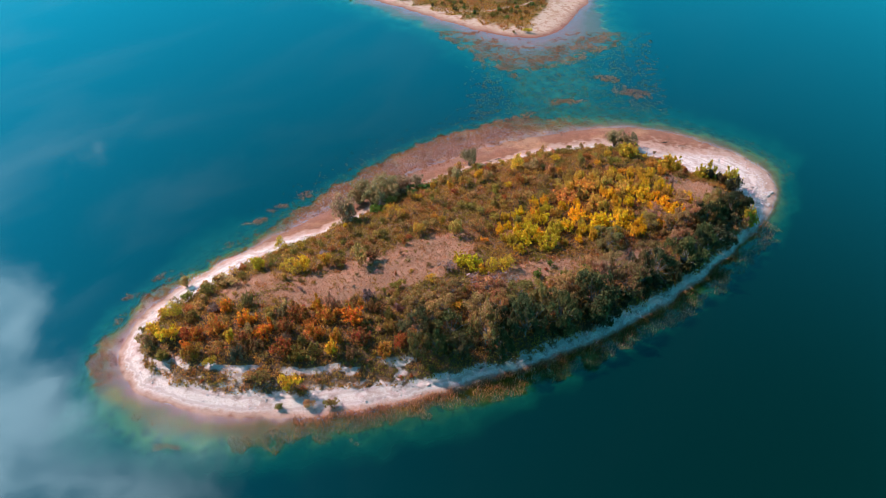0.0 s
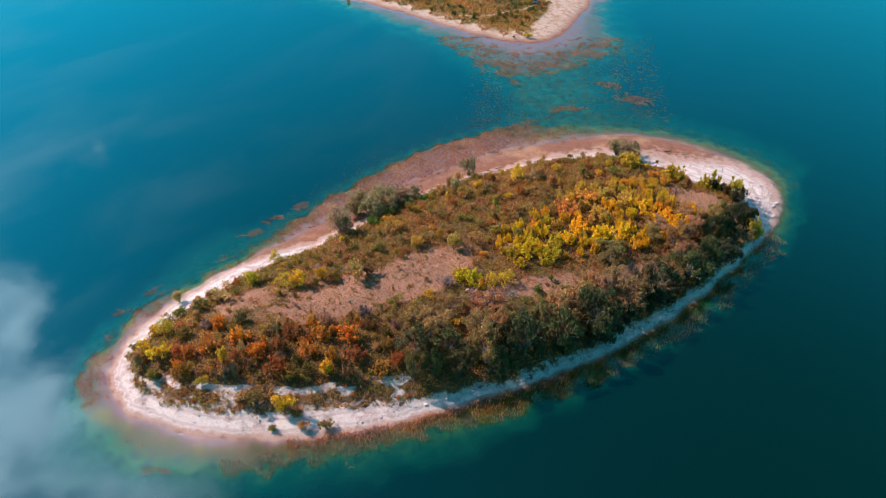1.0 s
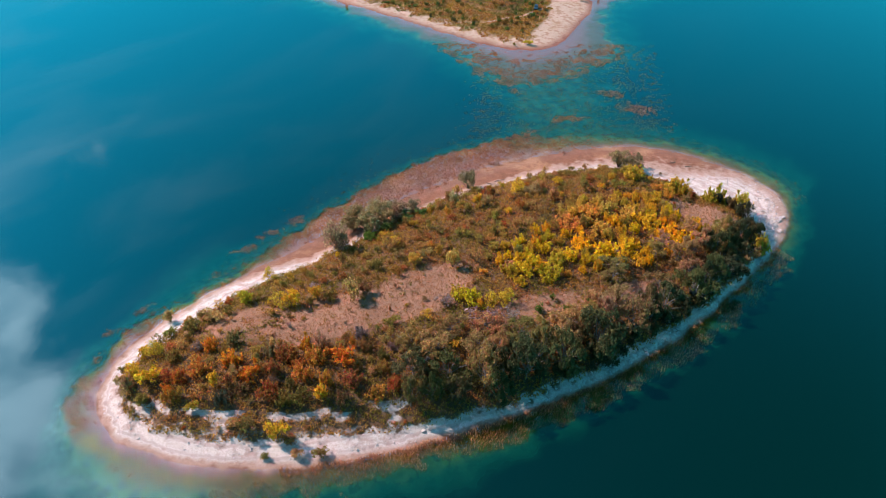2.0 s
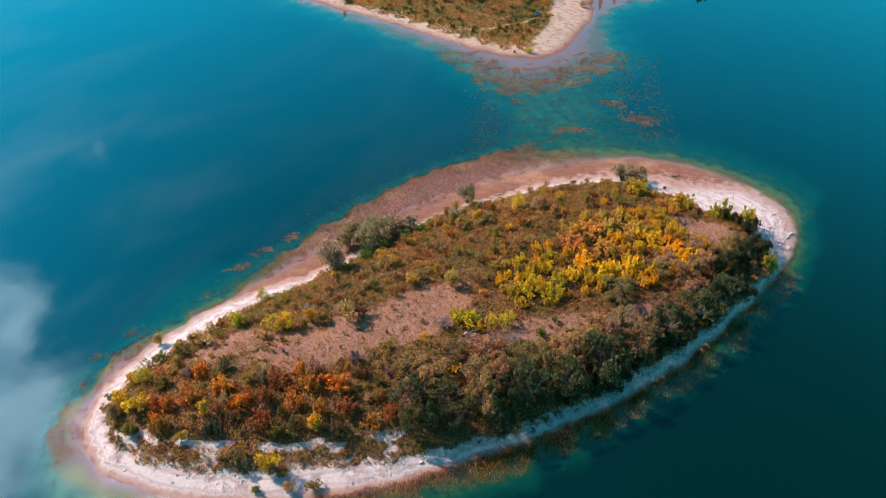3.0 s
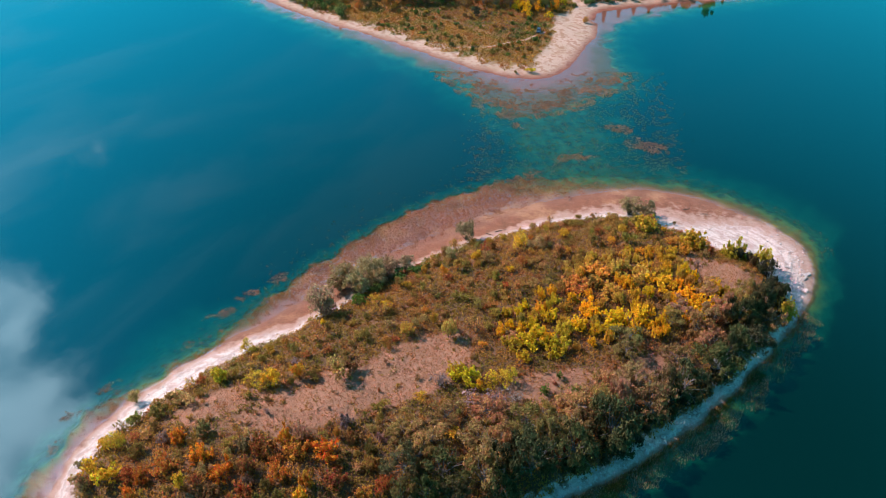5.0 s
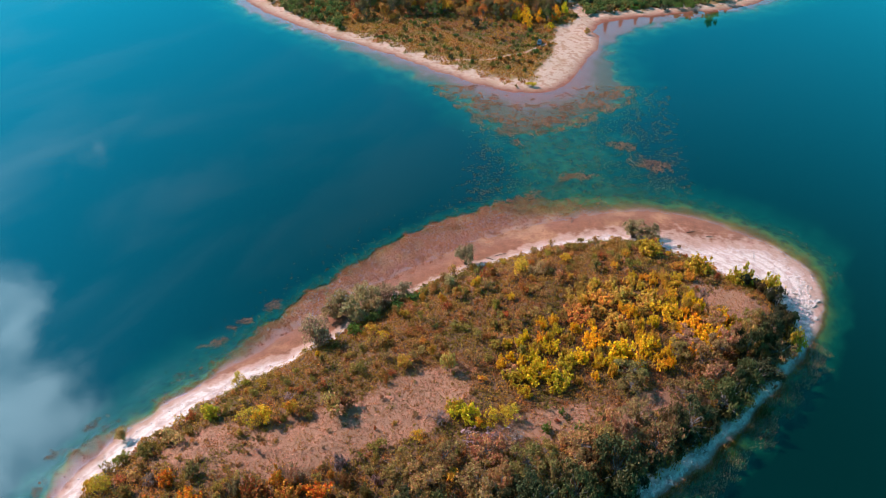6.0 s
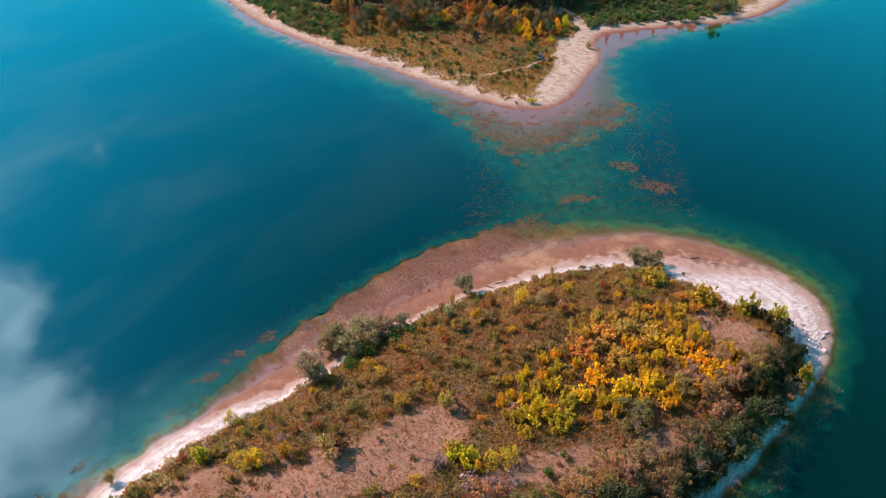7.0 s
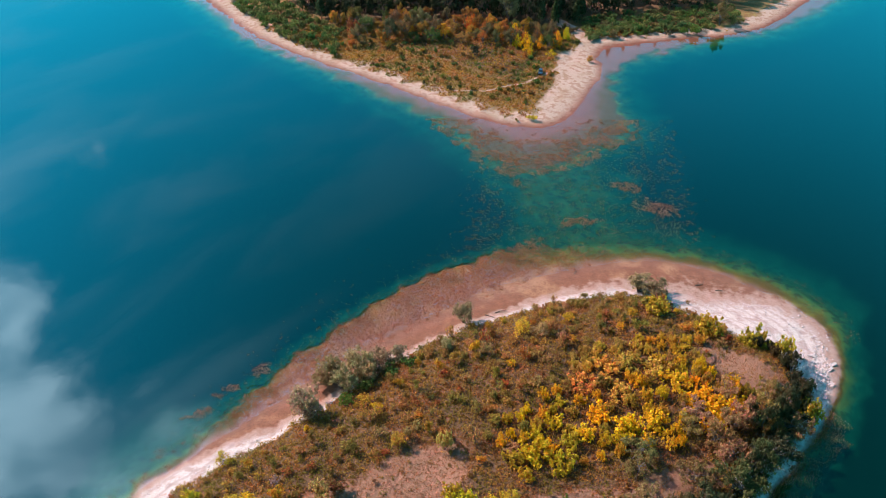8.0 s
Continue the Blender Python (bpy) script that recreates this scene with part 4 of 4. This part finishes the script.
stand(OAK, ((0.20, 0.15, 0.065), (0.12, 0.13, 0.05)), [(-14.4, 380.8, 10.9, 8.4), (-21.8, 381.1, 9.5, 7.4), (-2.1, 382.9, 9.6, 8.4), (-32.1, 386.3, 8.3, 8.5), (20.5, 380.5, 7.0, 7.0)], 9, 9)
stand(SHRUB, (DARK, GREEN, GREEN), [(14.6, 363.7, 3.9, 6.1), (114.7, 395.8, 3.9, 7.2), (109.7, 395.4, 3.0, 5.2), (102.9, 394.0, 2.3, 5.1), (88.6, 392.2, 2.5, 5.0), (-56.3, 380.7, 2.2, 3.0), (-6.0, 339.3, 2.1, 1.8)], 3, 3.6)
FOREST = plant_kind("forest_tree", "tall dark broadleaf tree of the shore forest", "tree", oak_parts, 4, 230, h=13, w=7.5, count=450, size=0.65)
MEADOW_BUSH = plant_kind("meadow_bush", "low green scrub of the far shore", "shrub", shrub_parts, 4, 190, h=1.7, w=2.8, count=240, size=0.32)
FAR = (-135, 320, 215, 462)
HEDGE = plant_kind("green_bush", "dense dark green bush of the shore hedge", "shrub", shrub_parts, 5, 210, h=3, w=4.2, count=230, size=0.42)
for side in ((-125, 366, -44, 446), (66, 384, 140, 428)):
    scatter(2600, side, lambda o: 6.5 < o["shore"] < 27, 2.75,
            lambda o: plant(HEDGE, o["x"], o["y"], vary(((0.08, 0.14, 0.04), (0.11, 0.15, 0.045), (0.14, 0.18, 0.05), (0.20, 0.18, 0.06))), pick.uniform(0.6, 1.1), pick.uniform(0.85, 1.35), group="shore hedge", z=o["z"]))
scatter(2600, (-60, 368, 76, 404), lambda o: 18 < o["shore"] and 376 < o["y"] + 0.05 * abs(o["x"]) < 402, 3.3,
        lambda o: plant(pick.choice((ROUND, HEDGE, OAK)), o["x"], o["y"], vary(((0.09, 0.13, 0.04), (0.20, 0.15, 0.06), (0.15, 0.14, 0.045), (0.42, 0.22, 0.05), (0.46, 0.17, 0.045), GOLD, (0.24, 0.17, 0.08))), pick.uniform(0.45, 0.95), pick.uniform(0.45, 0.9), "green and brown bush at the forest's edge", z=o["z"]))
scatter(3600, (-110, 396, 200, 446), lambda o: 22 < o["shore"], 4.6,
        lambda o: plant(CONIFER if pick.random() < 0.5 else FOREST, o["x"], o["y"], vary((DARK, (0.04, 0.05, 0.025), (0.06, 0.07, 0.03))), pick.uniform(0.75, 1.15), pick.uniform(0.9, 1.3), group="shore forest", z=o["z"]))
scatter(2600, FAR, lambda o: 9 < o["shore"] and o["y"] < 392 and abs(o["x"]) < 100, 2.1,
        lambda o: plant(MEADOW_BUSH, o["x"], o["y"], vary(((0.10, 0.15, 0.04), (0.16, 0.18, 0.04), BROWN, (0.40, 0.23, 0.05), (0.12, 0.16, 0.04), (0.42, 0.19, 0.05))), pick.uniform(0.4, 0.95), pick.uniform(0.5, 1.1), z=o["z"])
        if bare_at(np.array([o["x"]]), np.array([o["y"]]))[0] < 0.35 else None)

# ---- uncountable cover: brush, grass, reeds, water weed, stones ----
def field(box, gap, seed):
    """Jittered points on a grid, with what is known of each."""
    r = np.random.RandomState(seed)
    xs, ys = (a.ravel() for a in np.meshgrid(np.arange(box[0], box[2], gap), np.arange(box[1], box[3], gap)))
    xs, ys = xs + r.uniform(-0.6, 0.6, len(xs)) * gap, ys + r.uniform(-0.6, 0.6, len(ys)) * gap
    z, e, v, s, p, q = land(xs, ys)
    return r, dict(x=xs, y=ys, z=z, edge=e, scrub=v, shelf=s, shore=p, spit=q, glade=clearing_at(xs, ys), u=along(xs, ys), w=across(xs, ys))


def stuff(name, verts, faces, mat, label, category):
    me = mesh_of(name, verts, faces)
    me.materials.append(mat)
    return tagged(new(name, me), label, category, kind="stuff")


def heaps(r, o, keep, each, radius, tall, size):
    """Low heaps of leaf sprays on the kept points."""
    x, y, z = (np.repeat(o[k][keep], each) for k in "xyz")
    n = len(x)
    scale = np.repeat(r.uniform(0.5, 1.4, keep.sum()), each)
    a, d = r.uniform(0, 6.28, n), radius * np.sqrt(r.uniform(0, 1, n)) * scale
    up = tall * scale * r.uniform(0.15, 1.0, n) * (1 - 0.6 * (d / (radius * scale)) ** 2)
    at = np.stack([x + d * np.cos(a), y + d * np.sin(a), z + up], 1)
    return sprays(r, at, np.stack([np.cos(a), np.sin(a), np.ones(n)], 1), size)


def blades(r, x, y, z, tall, wide, lean):
    """Upright pointed blades in crossed pairs."""
    n = len(x)
    a, h = r.uniform(0, 6.28, n), tall * r.uniform(0.55, 1.3, n)
    side = np.stack([np.cos(a), np.sin(a), 0 * a], 1) * wide
    foot = np.stack([x, y, z - 0.1], 1)
    tip = foot + np.stack([r.normal(0, lean, n), r.normal(0, lean, n), h], 1)
    v = np.stack([foot - side * 0.6, foot + side * 0.6, (foot + tip) / 2 + side, tip, (foot + tip) / 2 - side], 1).reshape(-1, 3)
    return v, np.arange(5 * n).reshape(n, 5)


r, o = field((-72, 96, 100, 224), 0.74, 31)
keep = (o["scrub"] > -0.3) & (o["glade"] + 0.3 * waves(o["x"], o["y"], 5, 41) + r.uniform(-0.5, 0.35, len(o["x"])) < 0.45) & ~((chalk_at(o["x"], o["y"], o["scrub"]) > 0.45) & (r.uniform(0, 1, len(o["x"])) < 0.8))
stuff("brush", *heaps(r, o, keep, 11, 0.8, 0.75, 0.24), BRUSH, "knee-high brown, olive and rusty autumn brush", "undergrowth")
r, o = field((-60, 122, 90, 196), 0.5, 32)
keep = (o["scrub"] > 0.5) & (o["glade"] > 0.25) & (waves(o["x"], o["y"], 6, 42) * 0.5 + r.uniform(-0.4, 1.2, len(o["x"])) > 0)
stuff("dry_grass", *heaps(r, o, keep, 7, 0.42, 0.24, 0.13), DRY, "straw-pink dry grass of the open glade", "grass")

# reeds stand in the shallows along the southern shore, in an inner and an outer belt
r, o = field((-75, 80, 110, 185), 0.17, 33)
n = len(o["x"])
ragged = waves(o["x"], o["y"], 7, 43) * 1.2 + waves(o["x"], o["y"], 2.4, 44) * 0.8
outer = (np.abs(o["shelf"] - 1.3 + ragged * 0.6) < 1.7) & (o["x"] > -42)
inner = (o["edge"] < -0.2) & (o["edge"] > -2.2 + ragged) & (o["x"] > -30)
full = (o["edge"] < -0.4) & (o["shelf"] > 0.4 + ragged) & (o["x"] > 24) & (r.uniform(0, 1, n) < 0.5)
keep = (o["w"] < -12) & (outer | inner | full) & (waves(o["x"], o["y"], 17, 45) + r.uniform(-0.3, 1.3, n) > 0) & (o["u"] < 68)
stuff("reeds", *blades(r, o["x"][keep], o["y"][keep], np.maximum(o["z"][keep], -0.5), 0.95, 0.042, 0.22), REED, "orange-brown dying reeds standing in shallow water", "reeds")

# matted weed: along the north-western shallows, round the western end, on the drowned neck and at the far point
r, o = field((-90, 95, 130, 315), 0.5, 34)
n = len(o["x"])
rough = waves(o["x"], o["y"], 6, 46) + 0.8 * waves(o["x"], o["y"], 2.6, 47)
chance = r.uniform(0, 1, n)
west = (o["edge"] < -0.8) & (o["w"] > 2) & (o["u"] < 30 + 40 * r.uniform(0, 1, n)) & (o["shelf"] > 0.3 + rough) & (chance < 0.9) & ((o["edge"] < -3.5) | (rough > 0.2))
patch = waves(o["x"], o["y"], 15, 51) + 0.35 * rough
cape = (o["edge"] < -4) & (o["shelf"] > -3) & (o["u"] < -60) & (patch > 0.7) & (chance < 0.5)
point = (o["shore"] < -1) & (o["spit"] > -6) & (o["y"] < 312) & (o["x"] > -5) & (rough + waves(o["x"], o["y"], 13, 53) > -0.1 - 0.06 * np.minimum(-o["spit"], 6)) & (chance < 0.75)
islets = np.zeros(n, bool)
for cx, cy, a, b, turn in ((-51.1, 171.9, 3.0, 1.4, 35), (-45.4, 179.2, 4.0, 1.5, 32), (-39.2, 185.4, 3.8, 1.6, 32), (-74.9, 140.0, 2.0, 1.5, 40), (-75.0, 132.5, 2.4, 1.0, 75), (-70.0, 147.6, 2.8, 1.0, 40),
                           (26.1, 267.8, 1.8, 2.2, 0), (67.3, 254.1, 6.5, 3.4, -25), (60.2, 265.9, 4.2, 2.6, -20), (-52.6, 95.0, 3.6, 1.1, -15), (22.3, 231.6, 11.0, 3.0, 28), (42.1, 246.8, 6.0, 2.4, 10)):
    c, q = math.cos(radians(turn)), math.sin(radians(turn))
    u, v = (o["x"] - cx) * c + (o["y"] - cy) * q, -(o["x"] - cx) * q + (o["y"] - cy) * c
    islets |= ((u / a) ** 2 + (v / b) ** 2 + 0.8 * rough + 0.5 * chance < 1)
keep = west | cape | point | islets
o["z"] = 0 * o["z"] - 0.005
stuff("water_weed", *heaps(r, o, keep, 9, 0.5, 0.07, 0.15), WEED, "matted red-brown water weed at the surface", "water plants")

# loose tufts of weed fray out from the mats and stand all over the drowned neck
r, o = field((-70, 150, 118, 312), 0.46, 37)
n = len(o["x"])
rough = waves(o["x"], o["y"], 5, 56) + 0.8 * waves(o["x"], o["y"], 2.2, 57)
chance = r.uniform(0, 1, n)
fringe = (o["shelf"] < 1.5) & (o["w"] > 4) & (o["u"] < 62) & (chance < 0.9 * np.exp(np.minimum(o["shelf"], 0) / 3.0) * (0.5 + 0.5 * rough) * np.clip((o["u"] + 66) / 25, 0.12, 1))
neck = (o["z"] < -0.2) & (o["y"] > 216) & (np.abs(o["x"] - 42 - 0.1 * (o["y"] - 240)) < 32 + 5 * rough) & (o["edge"] < -5) & (chance < 0.34 + 0.26 * rough + 0.2 * waves(o["x"], o["y"], 17, 58) - 0.10 * np.clip((o["y"] - 235) / 25, 0, 1))
east = (o["edge"] < -3) & (o["shelf"] > -4) & (o["u"] > 50) & (o["w"] > -20) & (chance < 0.14 + 0.12 * rough)
keep = fringe | neck | east
o["z"] = 0 * o["z"] - 0.003
stuff("weed_tufts", *heaps(r, o, keep, 5, 0.30, 0.04, 0.14), TUFT_WEED, "small brown tufts of weed breaking the surface", "water plants")

# meadow on the far shore
r, o = field((-125, 305, 175, 400), 0.9, 35)
keep = (o["shore"] + 3 * waves(o["x"], o["y"], 12, 49) > 6.5) & (bare_at(o["x"], o["y"]) + 0.2 * waves(o["x"], o["y"], 5, 52) < 0.4) & (o["shore"] < 60)
stuff("meadow", *heaps(r, o, keep, 5, 0.85, 0.55, 0.36), MEADOW, "ochre and green autumn meadow brush on far shore", "undergrowth")

# loose stones on the beaches
def stones(r, x, y, z, size):
    n = len(x)
    s = (size * np.minimum(r.lognormal(0, 0.4, n), 2.2))[:, None, None]
    base = np.array([(1, 0, 0), (0, 1, 0), (-1, 0, 0), (0, -1, 0), (0, 0, 0.7), (0, 0, -0.5)])
    v = base[None] * s * r.uniform(0.6, 1.3, (n, 6, 1))
    a = r.uniform(0, 6.28, n)
    c, q = np.cos(a)[:, None], np.sin(a)[:, None]
    vx, vy = v[..., 0] * c - v[..., 1] * q, v[..., 0] * q + v[..., 1] * c
    v = np.stack([vx + x[:, None], vy + y[:, None], v[..., 2] + z[:, None] + 0.05], -1).reshape(-1, 3)
    f = np.array([(0, 1, 4), (1, 2, 4), (2, 3, 4), (3, 0, 4), (1, 0, 5), (2, 1, 5), (3, 2, 5), (0, 3, 5)])
    return v, (f[None] + 6 * np.arange(n)[:, None, None]).reshape(-1, 3)


r, o = field((-78, 96, 108, 232), 0.8, 36)
keep = (o["edge"] > 0.5) & (dry_at(o["x"], o["y"], o["edge"], o["scrub"]) > 0.12) & (o["scrub"] < 0.5) & (r.uniform(0, 1, len(o["x"])) < 0.35 + 0.4 * waves(o["x"], o["y"], 9, 50) + 0.3 * (o["u"] > 50) + 0.9 * ((o["w"] < -15) & (o["u"] > -25)))
stuff("beach_stones", *stones(r, o["x"][keep], o["y"][keep], o["z"][keep], 0.16 + 0.13 * ((o["w"] < -15) & (o["u"] > -25))[keep]), STONE, "loose pale limestone cobbles scattered over the beach", "stones")

# ---- single things: boulders, driftwood, the parked car ----
def boulder_mesh(seed):
    r = np.random.RandomState(seed)
    bm = bmesh.new()
    bmesh.ops.create_icosphere(bm, subdivisions=2, radius=0.5)
    cuts = [(Vector(r.normal(0, 1, 3)).normalized(), r.uniform(0.3, 0.46)) for _ in range(9)]
    for v in bm.verts:
        for n, d in cuts:
            over = v.co.dot(n) - d
            if over > 0:
                v.co -= n * over
        v.co += Vector(r.normal(0, 0.012, 3))
        v.co.z *= 0.62
    me = bpy.data.meshes.new("boulder")
    bm.to_mesh(me)
    bm.free()
    me.materials.append(STONE)
    return me


BOULDERS = [boulder_mesh(200 + k) for k in range(6)]


def boulder(x, y, z, size, label, k):
    ob = new("boulder", BOULDERS[k % 6])
    ob.matrix_basis = pose(x, y, z + 0.12 * size, pick.uniform(-8, 8), pick.uniform(-8, 8), pick.uniform(0, 360)) @ Matrix.Diagonal((size * pick.uniform(0.8, 1.5), size, size, 1))
    tagged(ob, label, "boulder", "boulders on the beach")


# broken ledges at the eastern tip, single blocks along the shaded southern beach
def slab(x, y, long, turn):
    bm = bmesh.new()
    bmesh.ops.create_cube(bm, size=1.0)
    bmesh.ops.subdivide_edges(bm, edges=bm.edges[:], cuts=3, use_grid_fill=True)
    r = np.random.RandomState(int(x * 10))
    for v in bm.verts:
        v.co = Vector((v.co.x * long, v.co.y * long * 0.38, v.co.z * 0.4)) + Vector(r.normal(0, 0.05, 3))
    me = bpy.data.meshes.new("rock_slab")
    bm.to_mesh(me)
    bm.free()
    me.materials.append(STONE)
    ob = new("rock_slab", me)
    ob.matrix_basis = pose(x, y, height_at(x, y) + 0.15, 6, -9, turn)
    tagged(ob, "tilted flat limestone slab on the gravel tip", "rock", "slabs on the tip")


for x, y, long, turn in ((94.2, 188.0, 1.9, 20), (93.0, 186.4, 1.4, 35), (91.0, 184.0, 1.1, 40), (91.6, 181.5, 1.3, 60), (88.2, 177.4, 1.2, 50), (89.8, 190.5, 1.1, -20)):
    slab(x, y, long, turn)
k = 0
spots = [(pick.uniform(78, 97), pick.uniform(172, 206)) for _ in range(90)] + [(pick.uniform(-20, 84), pick.uniform(108, 174)) for _ in range(500)] + [(pick.uniform(-72, -50), pick.uniform(104, 150)) for _ in range(20)]
spot_z, spot_e, spot_v = land(*np.array(spots).T)[:3]
for (x, y), z, e, v in zip(spots, spot_z, spot_e, spot_v):
    if e > 0.2 and v < 0.3 and k < 150:
        boulder(x, y, z, pick.uniform(0.3, 0.8), "pale angular limestone boulder on the gravel beach", k)
        k += 1


def driftwood(x, y, long, turn, label):
    r = np.random.RandomState(int(x * 7) % 1000)
    limbs = [((-long / 2, 0, 0.1), (long / 2, 0.1, 0.25), 0.13, 0.05)]
    for q in (0.1, 0.35, 0.6):
        foot = np.array((long * (q - 0.3), 0.03, 0.18))
        limbs.append((foot, foot + (long * 0.16, r.uniform(-0.6, 0.6), r.uniform(0.3, 0.8)), 0.05, 0.015))
    me = limb_mesh(r, limbs)
    me.materials.append(BARK)
    ob = new("driftwood", me)
    ob.matrix_basis = pose(x, y, height_at(x, y), 0, 0, turn)
    tagged(ob, label, "driftwood")


driftwood(38.2, 222.5, 2.4, 70, "weathered driftwood snag standing on the mud")
driftwood(17.0, 205.2, 3.2, 15, "grey driftwood branch lying on the beach")
driftwood(14.0, 203.4, 2.4, -30, "grey driftwood branch lying on the beach")
driftwood(70.5, 217.0, 2.6, 10, "dark driftwood branch on pale gravel")
driftwood(75.0, 214.6, 2.0, -15, "dark driftwood branch on pale gravel")


def solid(name, bm, mat, parent, label=""):
    me = bpy.data.meshes.new(name)
    bm.to_mesh(me)
    bm.free()
    me.materials.append(mat)
    ob = new(name, me)
    ob.parent = parent
    return tagged(ob, label)


def lofted(sections):
    """A closed body from cross sections, each a list of points running round it."""
    bm = bmesh.new()
    rows = [[bm.verts.new(p) for p in sec] for sec in sections]
    for a, b in zip(rows, rows[1:]):
        for i in range(len(a)):
            j = (i + 1) % len(a)
            bm.faces.new((a[i], a[j], b[j], b[i]))
    bm.faces.new(rows[0][::-1])
    bm.faces.new(rows[-1])
    bmesh.ops.recalc_face_normals(bm, faces=bm.faces[:])
    return bm


def parked_car(x, y, turn):
    paint, glass = plain_material("dark_blue_car_paint", (0.012, 0.035, 0.05), 0.35), plain_material("tinted_car_glass", (0.02, 0.03, 0.035), 0.05)
    rubber, metal, lamp, tail = plain_material("tyre_rubber", (0.02, 0.02, 0.02), 0.8), plain_material("wheel_alloy", (0.4, 0.4, 0.42), 0.35, 1.0), plain_material("headlight_glass", (0.7, 0.72, 0.75), 0.1), plain_material("tail_light_red", (0.4, 0.02, 0.02), 0.2)
    root = new("parked_car")
    root.matrix_basis = pose(x, y, height_at(x, y) + 0.02, 0, 0, turn)
    tagged(root, "small dark blue hatchback parked on the sandy track", "car")

    def section(yy, half, low, high, tuck):
        return [(-half, yy, low + 0.1), (-half * 1.02, yy, (low + high) / 2), (-half * tuck, yy, high), (half * tuck, yy, high), (half * 1.02, yy, (low + high) / 2), (half, yy, low + 0.1), (half * 0.9, yy, low), (-half * 0.9, yy, low)]
    solid("body", lofted([section(-2.05, 0.72, 0.35, 0.78, 0.9), section(-1.95, 0.82, 0.28, 0.92, 0.93), section(-1.2, 0.86, 0.25, 0.96, 0.95), section(0.9, 0.86, 0.25, 0.93, 0.95), section(1.7, 0.82, 0.28, 0.82, 0.9), section(2.0, 0.72, 0.36, 0.66, 0.85)]), paint, root)
    cabin = solid("cabin_glass", lofted([section(-1.9, 0.74, 0.9, 1.0, 0.95), section(-1.55, 0.72, 0.9, 1.40, 0.84), section(0.1, 0.72, 0.9, 1.42, 0.84), section(0.95, 0.74, 0.88, 0.96, 0.95)]), glass, root, "dark tinted windows all round")
    solid("roof", lofted([section(-1.6, 0.66, 1.38, 1.45, 0.9), section(-0.8, 0.67, 1.40, 1.49, 0.9), section(0.12, 0.64, 1.38, 1.45, 0.9)]), paint, root)
    for sx in (-1, 1):
        for yy in (-1.25, 1.25):
            bm = bmesh.new()
            bmesh.ops.create_cone(bm, cap_ends=True, segments=16, radius1=0.31, radius2=0.31, depth=0.2, matrix=Matrix.Translation((sx * 0.78, yy, 0.31)) @ Matrix.Rotation(radians(90), 4, "Y"))
            wheel = solid("wheel", bm, rubber, root)
            bm = bmesh.new()
            bmesh.ops.create_cone(bm, cap_ends=True, segments=12, radius1=0.19, radius2=0.17, depth=0.03, matrix=Matrix.Translation((sx * 0.895, yy, 0.31)) @ Matrix.Rotation(radians(90 * sx), 4, "Y"))
            solid("rim", bm, metal, wheel)
        for name, yy, zz, mat in (("headlight", 1.93, 0.64, lamp), ("tail_light", -2.03, 0.72, tail)):
            bm = bmesh.new()
            bmesh.ops.create_cube(bm, size=1.0, matrix=Matrix.Translation((sx * 0.58, yy, zz)) @ Matrix.Diagonal((0.28, 0.12, 0.14, 1)))
            bmesh.ops.bevel(bm, geom=bm.edges[:], offset=0.03, segments=2, affect="EDGES")
            solid(name, bm, mat, root)
        bm = bmesh.new()
        bmesh.ops.create_cube(bm, size=1.0, matrix=Matrix.Translation((sx * 0.97, 0.62, 0.98)) @ Matrix.Diagonal((0.2, 0.12, 0.13, 1)))
        bmesh.ops.bevel(bm, geom=bm.edges[:], offset=0.03, segments=2, affect="EDGES")
        solid("door_mirror", bm, paint, root)


parked_car(40.8, 349.2, 172)
